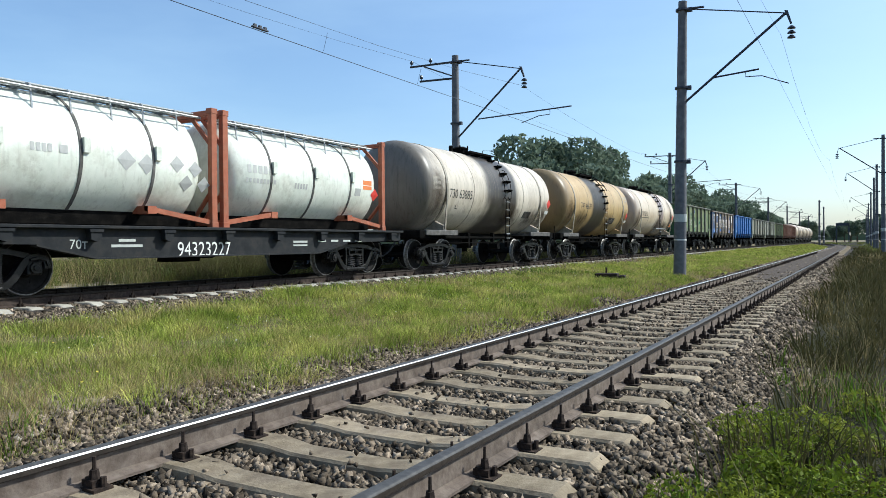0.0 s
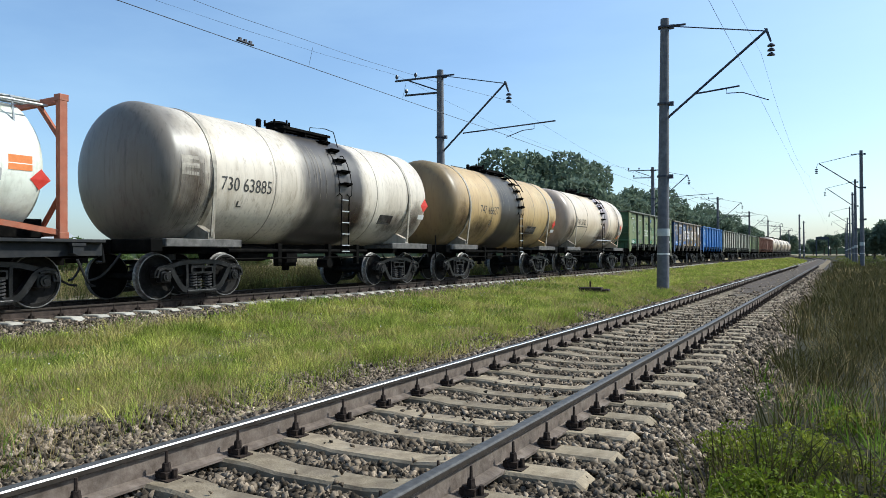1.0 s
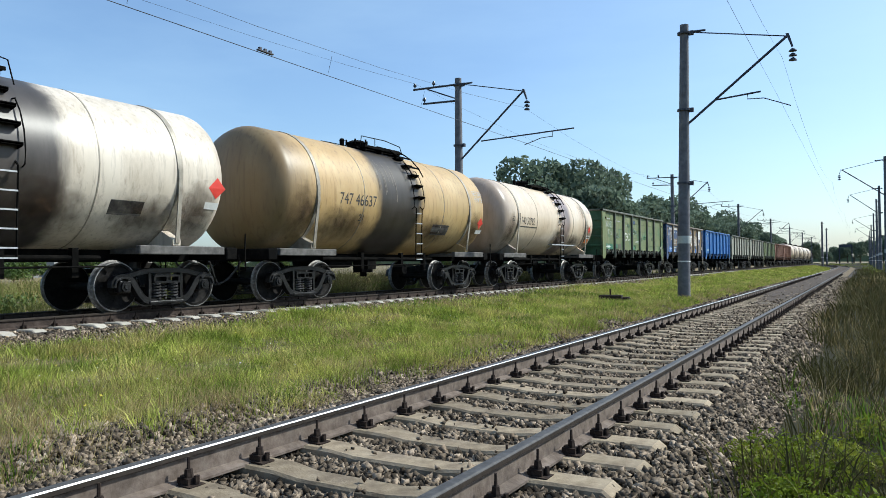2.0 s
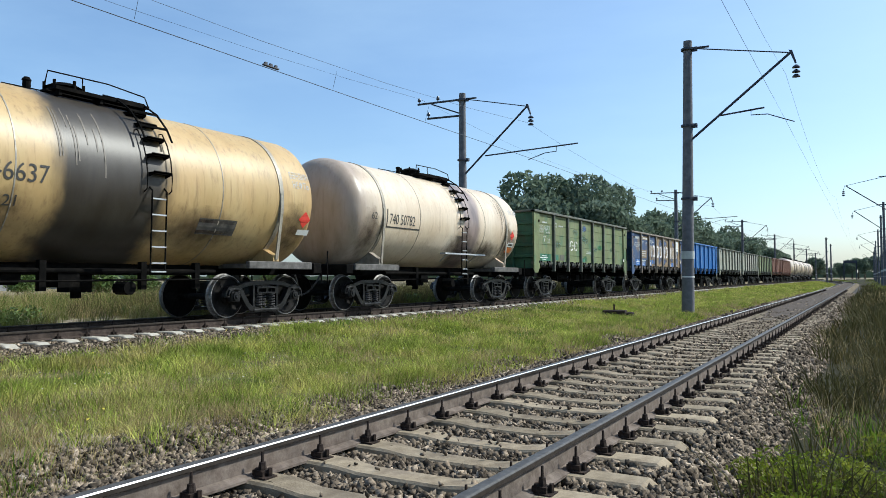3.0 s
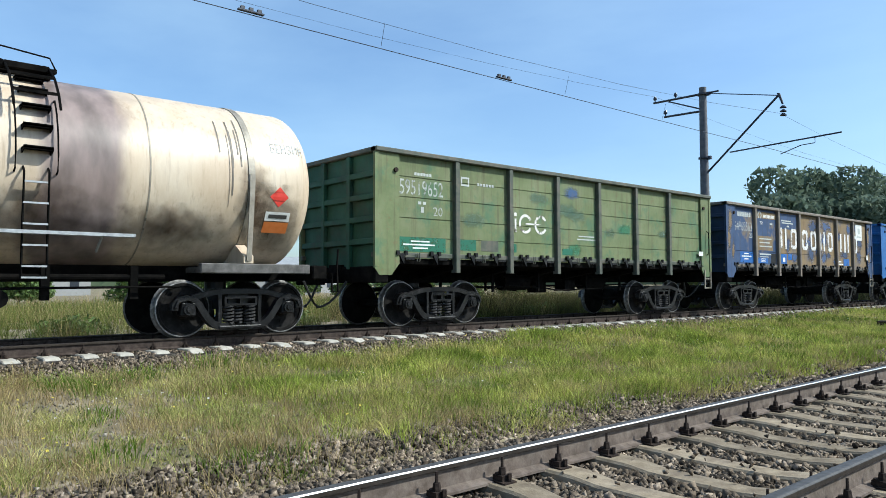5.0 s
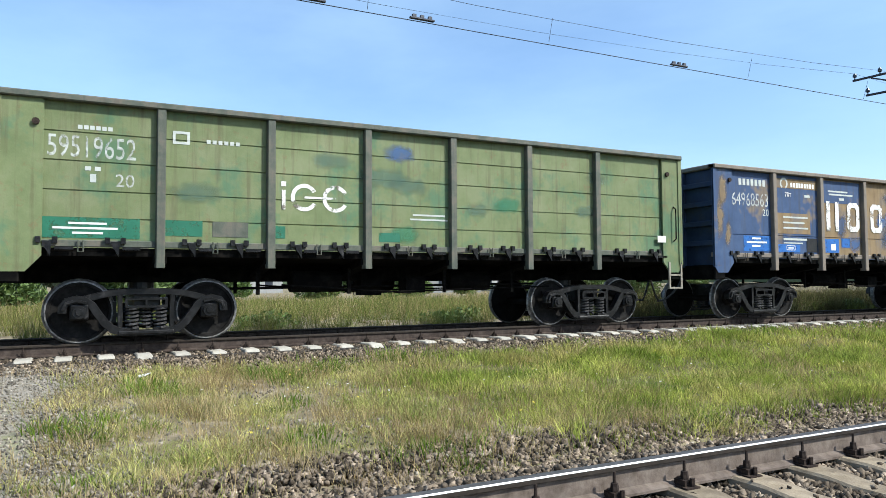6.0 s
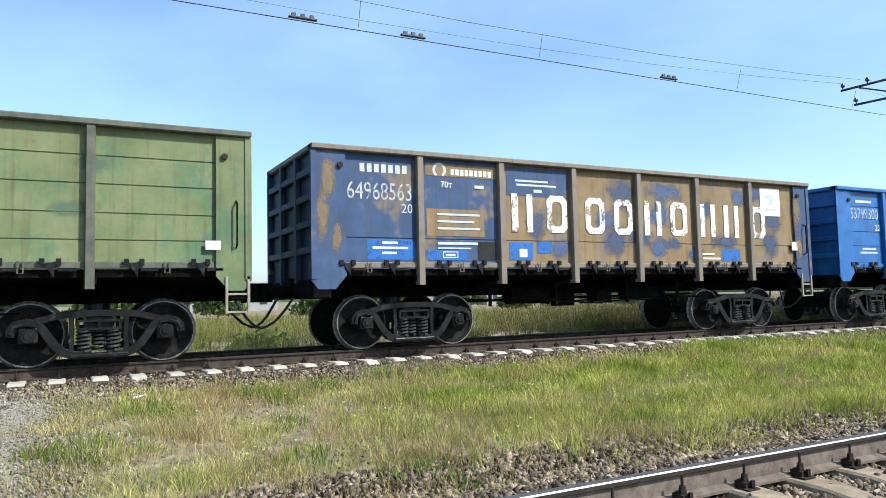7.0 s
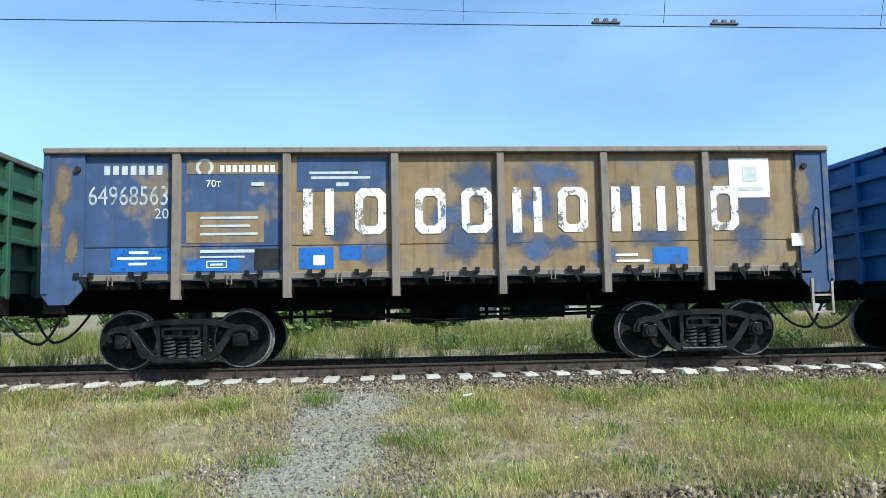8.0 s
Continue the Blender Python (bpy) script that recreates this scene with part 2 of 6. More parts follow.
M = dict(
    soil=mat("soil_and_turf", [(.085, .068, .045), (.195, .158, .106), (.36, .30, .215)], .95, scale=3.2, bump=.6, bscale=25, dirt=(.15, .16, .04), dirt_scale=.55, dirt_amt=.6, spec=.1),
    # bed coloured darker than its stones, painting in the shade of the gaps
    gravel=mat("gravel_bed", [(.012, .011, .010), (.045, .039, .034), (.12, .105, .09)], .95, scale=22, bump=.8, bscale=30, spec=.1),
    turf=mat("thatchy_turf", [(.045, .042, .018), (.105, .095, .042), (.21, .18, .095)], .95, scale=3, bump=.5, bscale=25, spec=.1),
    lush=mat("lush_grass", [(.085, .125, .016), (.252, .308, .050), (.54, .515, .14)], .7, scale=1.1, bump=0, random_amt=.6, island=True, translucent=.35, dirt=(.48, .37, .16), dirt_scale=.9, dirt_amt=.65, spec=.15, edge=(.50, .62)),
    infill=mat("dark_brown_grit", [(.045, .035, .029), (.080, .064, .053), (.125, .104, .088)], .95, scale=9, bump=.5, bscale=40, spec=.1),
    path=mat("trodden_grey_grit", [(.13, .115, .095), (.22, .20, .168), (.31, .285, .245)], .95, scale=16, bump=.7, bscale=40, dirt=(.20, .20, .10), dirt_scale=1.6, dirt_amt=.8, spec=.1),
    stone=mat("ballast_stone", [(.046, .036, .027), (.122, .096, .071), (.31, .25, .19)], .95, scale=9, bump=.3, random_amt=.85, island=True, spec=.1),
    pebble=mat("pale_pebbles", [(.115, .098, .077), (.19, .166, .132), (.29, .262, .222)], .9, scale=9, bump=.1, random_amt=.6, island=True, spec=.15),
    herb=mat("yellow_green_herbs", [(.0779, .1188, .0102), (.1385, .1783, .0170), (.2251, .2377, .0340)], .7, scale=2.0, bump=0, random_amt=.5, island=True, translucent=.35, spec=.15),
    sleeper=mat("weathered_concrete", [(.165, .130, .088), (.25, .202, .140), (.33, .275, .198)], .9, scale=7, bump=.25, bscale=60, dirt=(.13, .10, .075), dirt_scale=2.5, dirt_amt=.7, random_amt=.2, spec=.15),
    sleeper_white=mat("limewashed_concrete", [(.285, .262, .218), (.37, .345, .30), (.43, .405, .36)], .85, scale=7, bump=.25, bscale=60, dirt=(.33, .28, .22), dirt_scale=2.5, dirt_amt=.5, random_amt=.12),
    rail=mat("rusted_rail_steel", [(.085, .064, .051), (.140, .110, .090), (.19, .156, .131)], .8, 0, scale=12, bump=.2, dirt=(.05, .04, .034), dirt_scale=4, spec=.2),
    # darker brown steel for the rails of the train's track
    rail_brown=mat("dark_brown_rail_steel", [(.028, .020, .017), (.055, .041, .034), (.085, .066, .056)], .8, 0, scale=12, bump=.2, dirt=(.02, .016, .014), dirt_scale=4, spec=.12),
    rail_top=mat("polished_rail_head", [(.74, .70, .64), (.86, .82, .76), (.92, .89, .84)], .30, .9, scale=30, bump=.03),
    rail_shoulder=mat("dull_rail_crown", [(.042, .041, .041), (.066, .064, .064), (.095, .092, .09)], .6, .1, scale=20, bump=.05, spec=.2),
    rail_dark=mat("oily_rail_edge", [(.022, .018, .015), (.045, .037, .031)], .75, .0, scale=20, bump=.1, spec=.06),
    iron=mat("rusty_fastening", [(.012, .009, .008), (.03, .021, .017), (.055, .038, .028)], .8, .0, scale=30, bump=.3, spec=.15),
    # black paint, set darker than real to put underframe shade into the colour
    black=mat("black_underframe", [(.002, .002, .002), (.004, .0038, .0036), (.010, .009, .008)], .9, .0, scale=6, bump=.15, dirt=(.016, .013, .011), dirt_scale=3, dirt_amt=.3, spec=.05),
    bogie=mat("dusty_cast_steel", [(.003, .0028, .0028), (.007, .0066, .0068), (.020, .019, .0195)], .34, .0, scale=7, bump=.2, dirt=(.20, .19, .19), dirt_scale=4, dirt_amt=.32, spec=.24, edge=(.60, .74)),
    spring=mat("rubbed_spring_steel", [(.018, .017, .017), (.04, .038, .038), (.09, .085, .085)], .5, .2, scale=9, bump=.1, spec=.3),
    tyre=mat("worn_wheel_rim", [(.0650, .0624, .0598), (.1690, .1625, .1560), (.3380, .3250, .3120)], .5, .5, scale=16, bump=.05, spec=.3),
    wheel=mat("grimy_wheel_steel", [(.0045, .0042, .0039), (.0105, .0098, .0092), (.022, .020, .019)], .6, .0, scale=8, bump=.15, spec=.06),
    deck=mat("dark_blue_grey_frame_paint", [(.0078, .0089, .0109), (.0156, .0172, .0195), (.0254, .0262, .0273)], .7, 0, scale=3, bump=.1, dirt=(.03, .026, .022), dirt_scale=3, spec=.2),
    container=mat("white_container_cladding", [(.58, .61, .53), (.68, .70, .62), (.74, .75, .68)], .38, 0, scale=2, bump=.03, dirt=(.36, .34, .27), dirt_scale=1.6, dirt_amt=.45, dirt2=((.20, .18, .15), 3.0, .4, (.58, .72)), drip=((.27, .25, .21), .45)),
    soot=mat("soot_and_road_dirt", [(.02, .02, .02), (.06, .055, .05), (.13, .12, .10)], .8, scale=5, bump=.1),
    orange=mat("faded_orange_frame_paint", [(.2570, .0612, .0272), (.3182, .0918, .0425), (.3550, .1224, .0688)], .6, scale=5, bump=.1, dirt=(.22, .10, .06), dirt_scale=4, dirt_amt=.5),
    steel=mat("galvanised_walkway", [(.25, .26, .27), (.38, .39, .40), (.46, .47, .48)], .5, .5, scale=12, bump=.1),
    # tank paints: spill's fourth value sets the soot and painted shade of the near end
    tank_white=mat("dirty_white_tank_paint", [(.4794, .4171, .3330), (.5712, .5044, .4140), (.6324, .5674, .4770)], .42, 0, scale=1.2, bump=.04, dirt=(.32, .26, .19), dirt_scale=1.4, dirt_amt=.6, streak=.35, dirt2=((.16, .10, .065), 3.5, .55, (.58, .70)), spill=(4.8, 7.7, (.024, .02, .019), .8, 1.05), drip=((.13, .095, .07), .6)),
    tank_tan=mat("faded_apricot_tank_paint", [(.36, .235, .098), (.43, .29, .130), (.48, .35, .175)], .45, 0, scale=1.2, bump=.04, dirt=(.36, .27, .12), dirt_scale=.9, dirt_amt=.5, streak=.35, dirt2=((.20, .115, .06), 3.2, .5, (.58, .70)), spill=(4.5, 6.9, (.015, .014, .014), .6, .85), drip=((.15, .085, .045), .6)),
    tank_cream=mat("faded_cream_tank_paint", [(.52, .41, .29), (.59, .485, .36), (.63, .545, .43)], .38, 0, scale=1.2, bump=.04, dirt=(.45, .33, .22), dirt_scale=1.1, dirt_amt=.5, streak=.35, dirt2=((.26, .16, .10), 3.2, .4, (.58, .72)), spill=(6.6, 8.0, (.17, .13, .12), .6), drip=((.25, .16, .10), .5)),
    beam=mat("dusty_grey_beam_paint", [(.05, .047, .045), (.10, .095, .09), (.17, .16, .15)], .75, 0, scale=5, bump=.1, dirt=(.04, .035, .03), dirt_scale=3, spec=.15),
    band=mat("strap_steel", [(.1650, .1425, .1125), (.2700, .2400, .1950), (.3450, .3150, .2550)], .5, .2, scale=6, bump=.1),
    green=mat("faded_olive_green_paint", [(.108, .138, .060), (.150, .180, .084), (.188, .208, .112)], .65, 0, scale=1.6, bump=.1, dirt=(.07, .15, .085), dirt_scale=1.2, dirt_amt=.75, random_amt=.08, spec=.25, edge=(.52, .64), dirt_detail=4, dirt2=((.17, .10, .055), 4.5, .7, (.58, .70)), drip=((.085, .062, .038), .62)),
    green_new=flaked(mat("fresh_green_patch", [(.012, .105, .06), (.022, .145, .085)], .5, 0, scale=3, bump=.05), .95, .5, .75),
    # end walls: a fresher green, and navy, both darkened for the shade between wagons
    green_end=mat("shaded_green_end_paint", [(.014, .050, .030), (.022, .075, .046), (.034, .10, .062)], .6, 0, scale=2, bump=.08, dirt=(.05, .05, .035), dirt_scale=2.5, dirt_amt=.5, spec=.25),
    navy_end=mat("shaded_navy_end_paint", [(.016, .028, .062), (.024, .040, .085), (.036, .056, .11)], .6, 0, scale=2, bump=.08, dirt=(.05, .045, .04), dirt_scale=2.5, dirt_amt=.5, spec=.25),
    grime=sprayed(mat("baked_on_rusty_grime", [(.018, .012, .009), (.05, .033, .022), (.12, .07, .04)], .7, 0, scale=5, bump=.1, spec=.15), .72, .28, .78),
    rib_green=mat("grey_green_rib_paint", [(.048, .057, .042), (.078, .086, .066), (.115, .118, .098)], .65, 0, scale=4, bump=.1, dirt=(.13, .09, .06), dirt_scale=4, drip=((.036, .038, .040), .6)),
    rib_brown=mat("grey_brown_rib_paint", [(.1232, .1011, .0790), (.1734, .1445, .1156), (.2244, .1955, .1590)], .65, 0, scale=4, bump=.1, dirt=(.13, .08, .05), dirt_scale=4, drip=((.07, .05, .04), .6)),
    camo_blue=mat("worn_navy_paint", [(.034, .060, .120), (.044, .074, .150), (.058, .094, .175)], .65, 0, scale=2.2, bump=.1, dirt=(.20, .145, .085), dirt_scale=1.1, dirt_amt=.75, spec=.2, edge=(.55, .64), dirt_detail=3, dirt2=((.10, .055, .03), 5.0, .6, (.60, .70)), drip=((.05, .045, .045), .6)),
    camo_brown=mat("ochre_brown_paint", [(.175, .120, .062), (.215, .150, .080), (.245, .180, .103)], .7, 0, scale=2.5, bump=.1, dirt=(.10, .115, .15), dirt_scale=1.3, dirt_amt=.55, spec=.2, edge=(.52, .66), dirt_detail=4, dirt2=((.09, .05, .03), 5.0, .6, (.59, .70)), drip=((.085, .055, .034), .6)),
    teal=sprayed(mat("rubbed_teal_paint", [(.065, .135, .10), (.10, .17, .125)], .6, 0, scale=5, bump=.05, dirt=(.13, .16, .075), dirt_scale=4, dirt_amt=.7), .5),
    spray_blue=sprayed(mat("sprayed_blue_paint", [(.03, .085, .21), (.05, .11, .25)], .6, 0, scale=4, bump=.05, dirt=(.17, .125, .075), dirt_scale=3.5, dirt_amt=.6)),
    spray_navy=sprayed(mat("sprayed_navy_paint", [(.036, .062, .125), (.052, .082, .155)], .65, 0, scale=4, bump=.05)),
    spray_ochre=sprayed(mat("sprayed_ochre_paint", [(.18, .125, .065), (.235, .17, .095)], .65, 0, scale=4, bump=.05)),
    spray_green=sprayed(mat("sprayed_green_paint", [(.02, .16, .08), (.04, .20, .10)], .6, 0, scale=4, bump=.05), .6),
    blue_new=flaked(mat("fresh_blue_patch", [(.012, .095, .33), (.020, .125, .40)], .5, 0, scale=3, bump=.05), .97, .52, .72),
    blue=mat("bright_blue_wagon_paint", [(.010, .085, .272), (.017, .115, .340), (.025, .136, .383)], .5, 0, scale=2, bump=.08, dirt=(.02, .07, .2), dirt_scale=1.3, drip=((.03, .05, .09), .5)),
    pale_green=mat("bleached_grey_green_paint", [(.187, .204, .162), (.246, .264, .212), (.297, .306, .255)], .65, 0, scale=2, bump=.08, dirt=(.2, .14, .1), dirt_scale=1.4, drip=((.12, .08, .05), .5)),
    rust=mat("red_brown_wagon_paint", [(.136, .060, .038), (.187, .085, .055), (.230, .119, .076)], .65, 0, scale=2, bump=.08, dirt=(.12, .08, .06), dirt_scale=1.4),
    white=mat("white_stencil_paint", [(.62, .62, .59), (.74, .74, .71)], .6, scale=9, bump=.02, dirt=(.40, .36, .30), dirt_scale=4, dirt_amt=.4),
    white_worn=flaked(mat("flaking_white_paint", [(.60, .58, .55), (.74, .72, .69)], .6, scale=9, bump=.02, dirt=(.10, .08, .06), dirt_scale=2.2, dirt_amt=.9, spec=.2, edge=(.57, .61)), .98, .54, .60),
    white_faded=flaked(mat("faded_white_stencil_paint", [(.50, .52, .50), (.62, .64, .61)], .65, scale=9, bump=.02, spec=.2), .80, .42, .66),
    dark=mat("black_stencil_paint", [(.02, .02, .02), (.06, .055, .05)], .6, scale=9, bump=.02),
    pale=mat("pale_stencil_paint", [(.36, .38, .36), (.48, .50, .47)], .6, scale=9, bump=.02),
    streak=mat("dried_oil", [(.0833, .0685, .0536), (.1309, .1102, .0892), (.1785, .1547, .1249)], .55, scale=6, bump=.02),
    grey_mark=mat("grey_placard_ghost", [(.36, .36, .35), (.44, .44, .42)], .6, scale=9, bump=.02),
    red=mat("red_hazard_paint", [(.55, .03, .02), (.65, .06, .04)], .55, scale=9, bump=.02),
    orange_plate=mat("orange_hazard_plate", [(.60, .16, .03), (.70, .22, .06)], .55, scale=9, bump=.02),
    concrete=mat("grey_mast_concrete", [(.080, .082, .092), (.115, .117, .128), (.16, .162, .17)], .85, scale=5, bump=.15, dirt=(.075, .073, .08), dirt_scale=2),
    mast_steel=mat("dark_painted_steel", [(.025, .03, .045), (.045, .05, .065), (.07, .075, .085)], .6, .3, scale=10, bump=.1),
    glass=mat("dark_glazed_insulator", [(.02, .025, .035), (.04, .045, .055)], .15, 0, scale=10, bump=0),
    wire=mat("weathered_copper_wire", [(.05, .06, .08), (.09, .10, .12)], .6, .4, scale=10, bump=0),
    hose=mat("black_rubber_hose", [(.012, .012, .012), (.03, .03, .03)], .6, scale=10, bump=.05),
    # leaf green paled and greyed towards blue, distance haze put into the colour
    leaf=mat("hazed_tree_leaves", [(.086, .120, .084), (.126, .166, .114), (.172, .212, .152)], .8, scale=.35, bump=0, random_amt=.25, island=True, translucent=.35, spec=.15),
    bush=mat("bush_leaves", [(.05, .09, .018), (.085, .13, .03), (.12, .17, .045)], .6, scale=.8, bump=0, random_amt=.4, island=True, translucent=.25),
    bark=mat("grey_brown_bark", [(.05, .04, .03), (.10, .08, .06)], .9, scale=10, bump=.5),
    grass=mat("summer_grass", [(.13, .185, .038), (.31, .33, .095), (.57, .51, .21)], .7, scale=1.1, bump=0, random_amt=.5, island=True, translucent=.35, dirt=(.55, .44, .21), dirt_scale=1.5, dirt_amt=.75, spec=.15),
    dry=mat("dry_straw_grass", [(.22, .16, .072), (.34, .26, .125), (.45, .37, .195)], .75, scale=.9, bump=0, random_amt=.4, island=True, translucent=.3, spec=.15),
    weed=mat("fresh_green_weeds", [(.065, .125, .012), (.115, .185, .021), (.18, .25, .04)], .7, scale=1.2, bump=0, random_amt=.4, island=True, translucent=.35, spec=.12),
    heath=mat("dark_heathy_grass", [(.042, .043, .014), (.080, .072, .028), (.14, .115, .052)], .8, scale=.9, bump=0, random_amt=.5, island=True, translucent=.2, spec=.1),
    verge_soil=mat("shade_darkened_verge_soil", [(.018, .018, .009), (.042, .038, .02)], .95, scale=3, bump=.5, spec=.1),
    meadow=mat("rough_meadow_grass", [(.072, .110, .018), (.140, .160, .036), (.245, .228, .075)], .75, scale=.5, bump=0, random_amt=.5, island=True, translucent=.3, spec=.2),
    petal=mat("white_petals", [(.55, .56, .52), (.70, .70, .66)], .7, scale=20, bump=0, translucent=.3),
    petal_yellow=mat("yellow_petals", [(.50, .40, .04), (.65, .55, .10)], .7, scale=20, bump=0, translucent=.3),
    wall=mat("pale_rendered_wall", [(.2200, .2200, .2200), (.2640, .2640, .2552)], .8, scale=2, bump=.05),
    roof=mat("grey_sheet_roof", [(.22, .23, .24), (.30, .31, .32)], .6, scale=2, bump=.05),
    far=mat("far_woods", [(.05, .08, .045), (.08, .11, .06), (.11, .14, .09)], .9, scale=.05, bump=0),
    plank=mat("dark_crossing_deck", [(.045, .04, .038), (.075, .068, .062), (.10, .09, .08)], .85, scale=5, bump=.2),
)


# ---- mesh helpers ----
def box(bm, x0, x1, y0, y1, z0, z1, bev=0.0, mi=0):
    before = set(bm.faces) if bev else None
    v = [bm.verts.new((x, y, z)) for x in (x0, x1) for y in (y0, y1) for z in (z0, z1)]
    fs = [bm.faces.new([v[i] for i in q]) for q in ((0, 1, 3, 2), (4, 6, 7, 5), (0, 4, 5, 1), (2, 3, 7, 6), (0, 2, 6, 4), (1, 5, 7, 3))]
    if bev:
        bmesh.ops.bevel(bm, geom=list({e for f in fs for e in f.edges}), offset=bev, segments=1, affect="EDGES")
    if mi:
        for f in (bm.faces if before is None else set(bm.faces) - before):
            if before is not None or f in fs:
                f.material_index = mi


def prism(bm, outline, axis, a, b, mi=0):
    """Extrude a flat outline along an axis: outline pairs are the two other axes in order."""
    def place(u, v, w):
        return {"x": (w, u, v), "y": (u, w, v), "z": (u, v, w)}[axis]
    lo = [bm.verts.new(place(u, v, a)) for u, v in outline]
    hi = [bm.verts.new(place(u, v, b)) for u, v in outline]
    n = len(lo)
    fs = [bm.faces.new(lo[::-1]), bm.faces.new(hi)]
    fs += [bm.faces.new((lo[i], lo[(i + 1) % n], hi[(i + 1) % n], hi[i])) for i in range(n)]
    for f in fs:
        f.material_index = mi
    bmesh.ops.recalc_face_normals(bm, faces=fs)


def rod(bm, p, q, r, n=6, r2=None, mi=0):
    p, q = Vector(p), Vector(q)
    turn = (q - p).to_track_quat("Z", "Y")
    rings = []
    for c, rr in ((p, r), (q, r if r2 is None else r2)):
        rings.append([bm.verts.new(c + turn @ Vector((rr * math.cos(a), rr * math.sin(a), 0))) for a in (2 * math.pi * i / n for i in range(n))])
    fs = [bm.faces.new(rings[0][::-1]), bm.faces.new(rings[1])]
    fs += [bm.faces.new((rings[0][i], rings[0][(i + 1) % n], rings[1][(i + 1) % n], rings[1][i])) for i in range(n)]
    for f in fs:
        f.material_index = mi


def tube(bm, pts, r, n=6, mi=0):
    """A rod swept along a bent line, in one piece."""
    pts = [Vector(p) for p in pts]
    rings = []
    for i, p in enumerate(pts):
        d = (pts[min(i + 1, len(pts) - 1)] - pts[max(i - 1, 0)]).normalized()
        q = d.to_track_quat("Z", "Y")
        rings.append([bm.verts.new(p + q @ Vector((r * math.cos(a), r * math.sin(a), 0))) for a in (2 * math.pi * k / n for k in range(n))])
    fs = [bm.faces.new(rings[0][::-1]), bm.faces.new(rings[-1])]
    for u, v in zip(rings, rings[1:]):
        off = min(range(n), key=lambda k: (v[k].co - u[0].co).length)
        fs += [bm.faces.new((u[k], u[(k + 1) % n], v[(k + 1 + off) % n], v[(k + off) % n])) for k in range(n)]
    for f in fs:
        f.material_index = mi


def lathe(bm, prof, axis, n=32, centre=(0, 0, 0), mis=None):
    """Turn a profile of (along, radius) pairs about an axis."""
    c = Vector(centre)
    rings = []
    for s, r in prof:
        ring = []
        for i in range(n):
            a = 2 * math.pi * i / n
            u, v = r * math.cos(a), r * math.sin(a)
            ring.append(bm.verts.new(c + Vector({"x": (s, u, v), "y": (u, s, v), "z": (u, v, s)}[axis])))
        rings.append(ring)
    fs = []
    for k in range(len(rings) - 1):
        for i in range(n):
            f = bm.faces.new((rings[k][i], rings[k][(i + 1) % n], rings[k + 1][(i + 1) % n], rings[k + 1][i]))
            if mis:
                f.material_index = mis[k]
            fs.append(f)
    for ring in (rings[0], rings[-1]):
        fs.append(bm.faces.new(ring))
    bmesh.ops.recalc_face_normals(bm, faces=fs)


def mesh_of(name, bm, material, smooth=None):
    me = bpy.data.meshes.new(name)
    bm.to_mesh(me)
    bm.free()
    for m in (material if isinstance(material, (list, tuple)) else [material]):
        me.materials.append(m)
    if smooth:
        me.shade_smooth()
        me.set_sharp_from_angle(angle=radians(smooth))
    return me


def part(name, bm, material, parent, label="", at=None, smooth=None):
    ob = new(name, mesh_of(name, bm, material, smooth) if isinstance(bm, bmesh.types.BMesh) else bm)
    ob.parent = parent
    if at is not None:
        ob.matrix_basis = at
    if label:
        ob["label"] = label
    return ob


def thing(name, label, category, group="", at=None, kind=""):
    ob = new(name)
    ob.empty_display_size = 0.3
    if at is not None:
        ob.matrix_basis = at
    return tagged(ob, label, category, group, kind)


def soup(name, verts, faces, material, parent=None):
    """One mesh from number arrays."""
    me = bpy.data.meshes.new(name)
    verts, faces = np.asarray(verts, np.float32), np.asarray(faces, np.int32)
    me.vertices.add(len(verts))
    me.vertices.foreach_set("co", verts.ravel())
    me.loops.add(faces.size)
    me.loops.foreach_set("vertex_index", faces.ravel())
    me.polygons.add(len(faces))
    me.polygons.foreach_set("loop_start", np.arange(len(faces), dtype=np.int32) * faces.shape[1])
    me.update(calc_edges=True)
    me.validate()
    me.materials.append(material)
    ob = new(name, me)
    ob.parent = parent
    return ob


def text_mesh(body, height, bend=None, shear=0.0, stretch=1.0):
    """Lettering as a mesh in the y-z plane facing +x, starting at y = 0; bend: radius of the tank it is painted on."""
    cu = bpy.data.curves.new("lettering", "FONT")
    cu.body, cu.size, cu.shear, cu.resolution_u = body, height * 1.37, shear, 3
    ob = new("lettering", cu)
    bpy.context.view_layer.update()
    me = bpy.data.meshes.new_from_object(ob.evaluated_get(bpy.context.evaluated_depsgraph_get()))
    bpy.data.objects.remove(ob)
    for v in me.vertices:
        x, y, _ = v.co
        v.co = (0, x * stretch, y)
    return me


def paint(name, me, material, parent, x, y, z, radius=None, centre=0.0, label=""):
    """Lay flat lettering or marks on a side wall at x, or round a tank of a radius whose axis lies at height centre."""
    for v in me.vertices:
        py, pz = v.co.y + y, v.co.z + z
        if radius:
            a = (pz - centre) / radius
            v.co = (math.cos(a) * (radius + .006), py, centre + math.sin(a) * (radius + .006))
        else:
            v.co = (x, py, pz)
    me.materials.clear()
    me.materials.append(material)
    return part(name, me, None, parent, label)


def paint_each(name, rects, material, parent, x, y, z, radius=None, centre=0.0):
    """Every bar of a stencil as a mark of its own."""
    for r in rects:
        paint(name, marks([r]), material, parent, x, y, z, radius, centre)


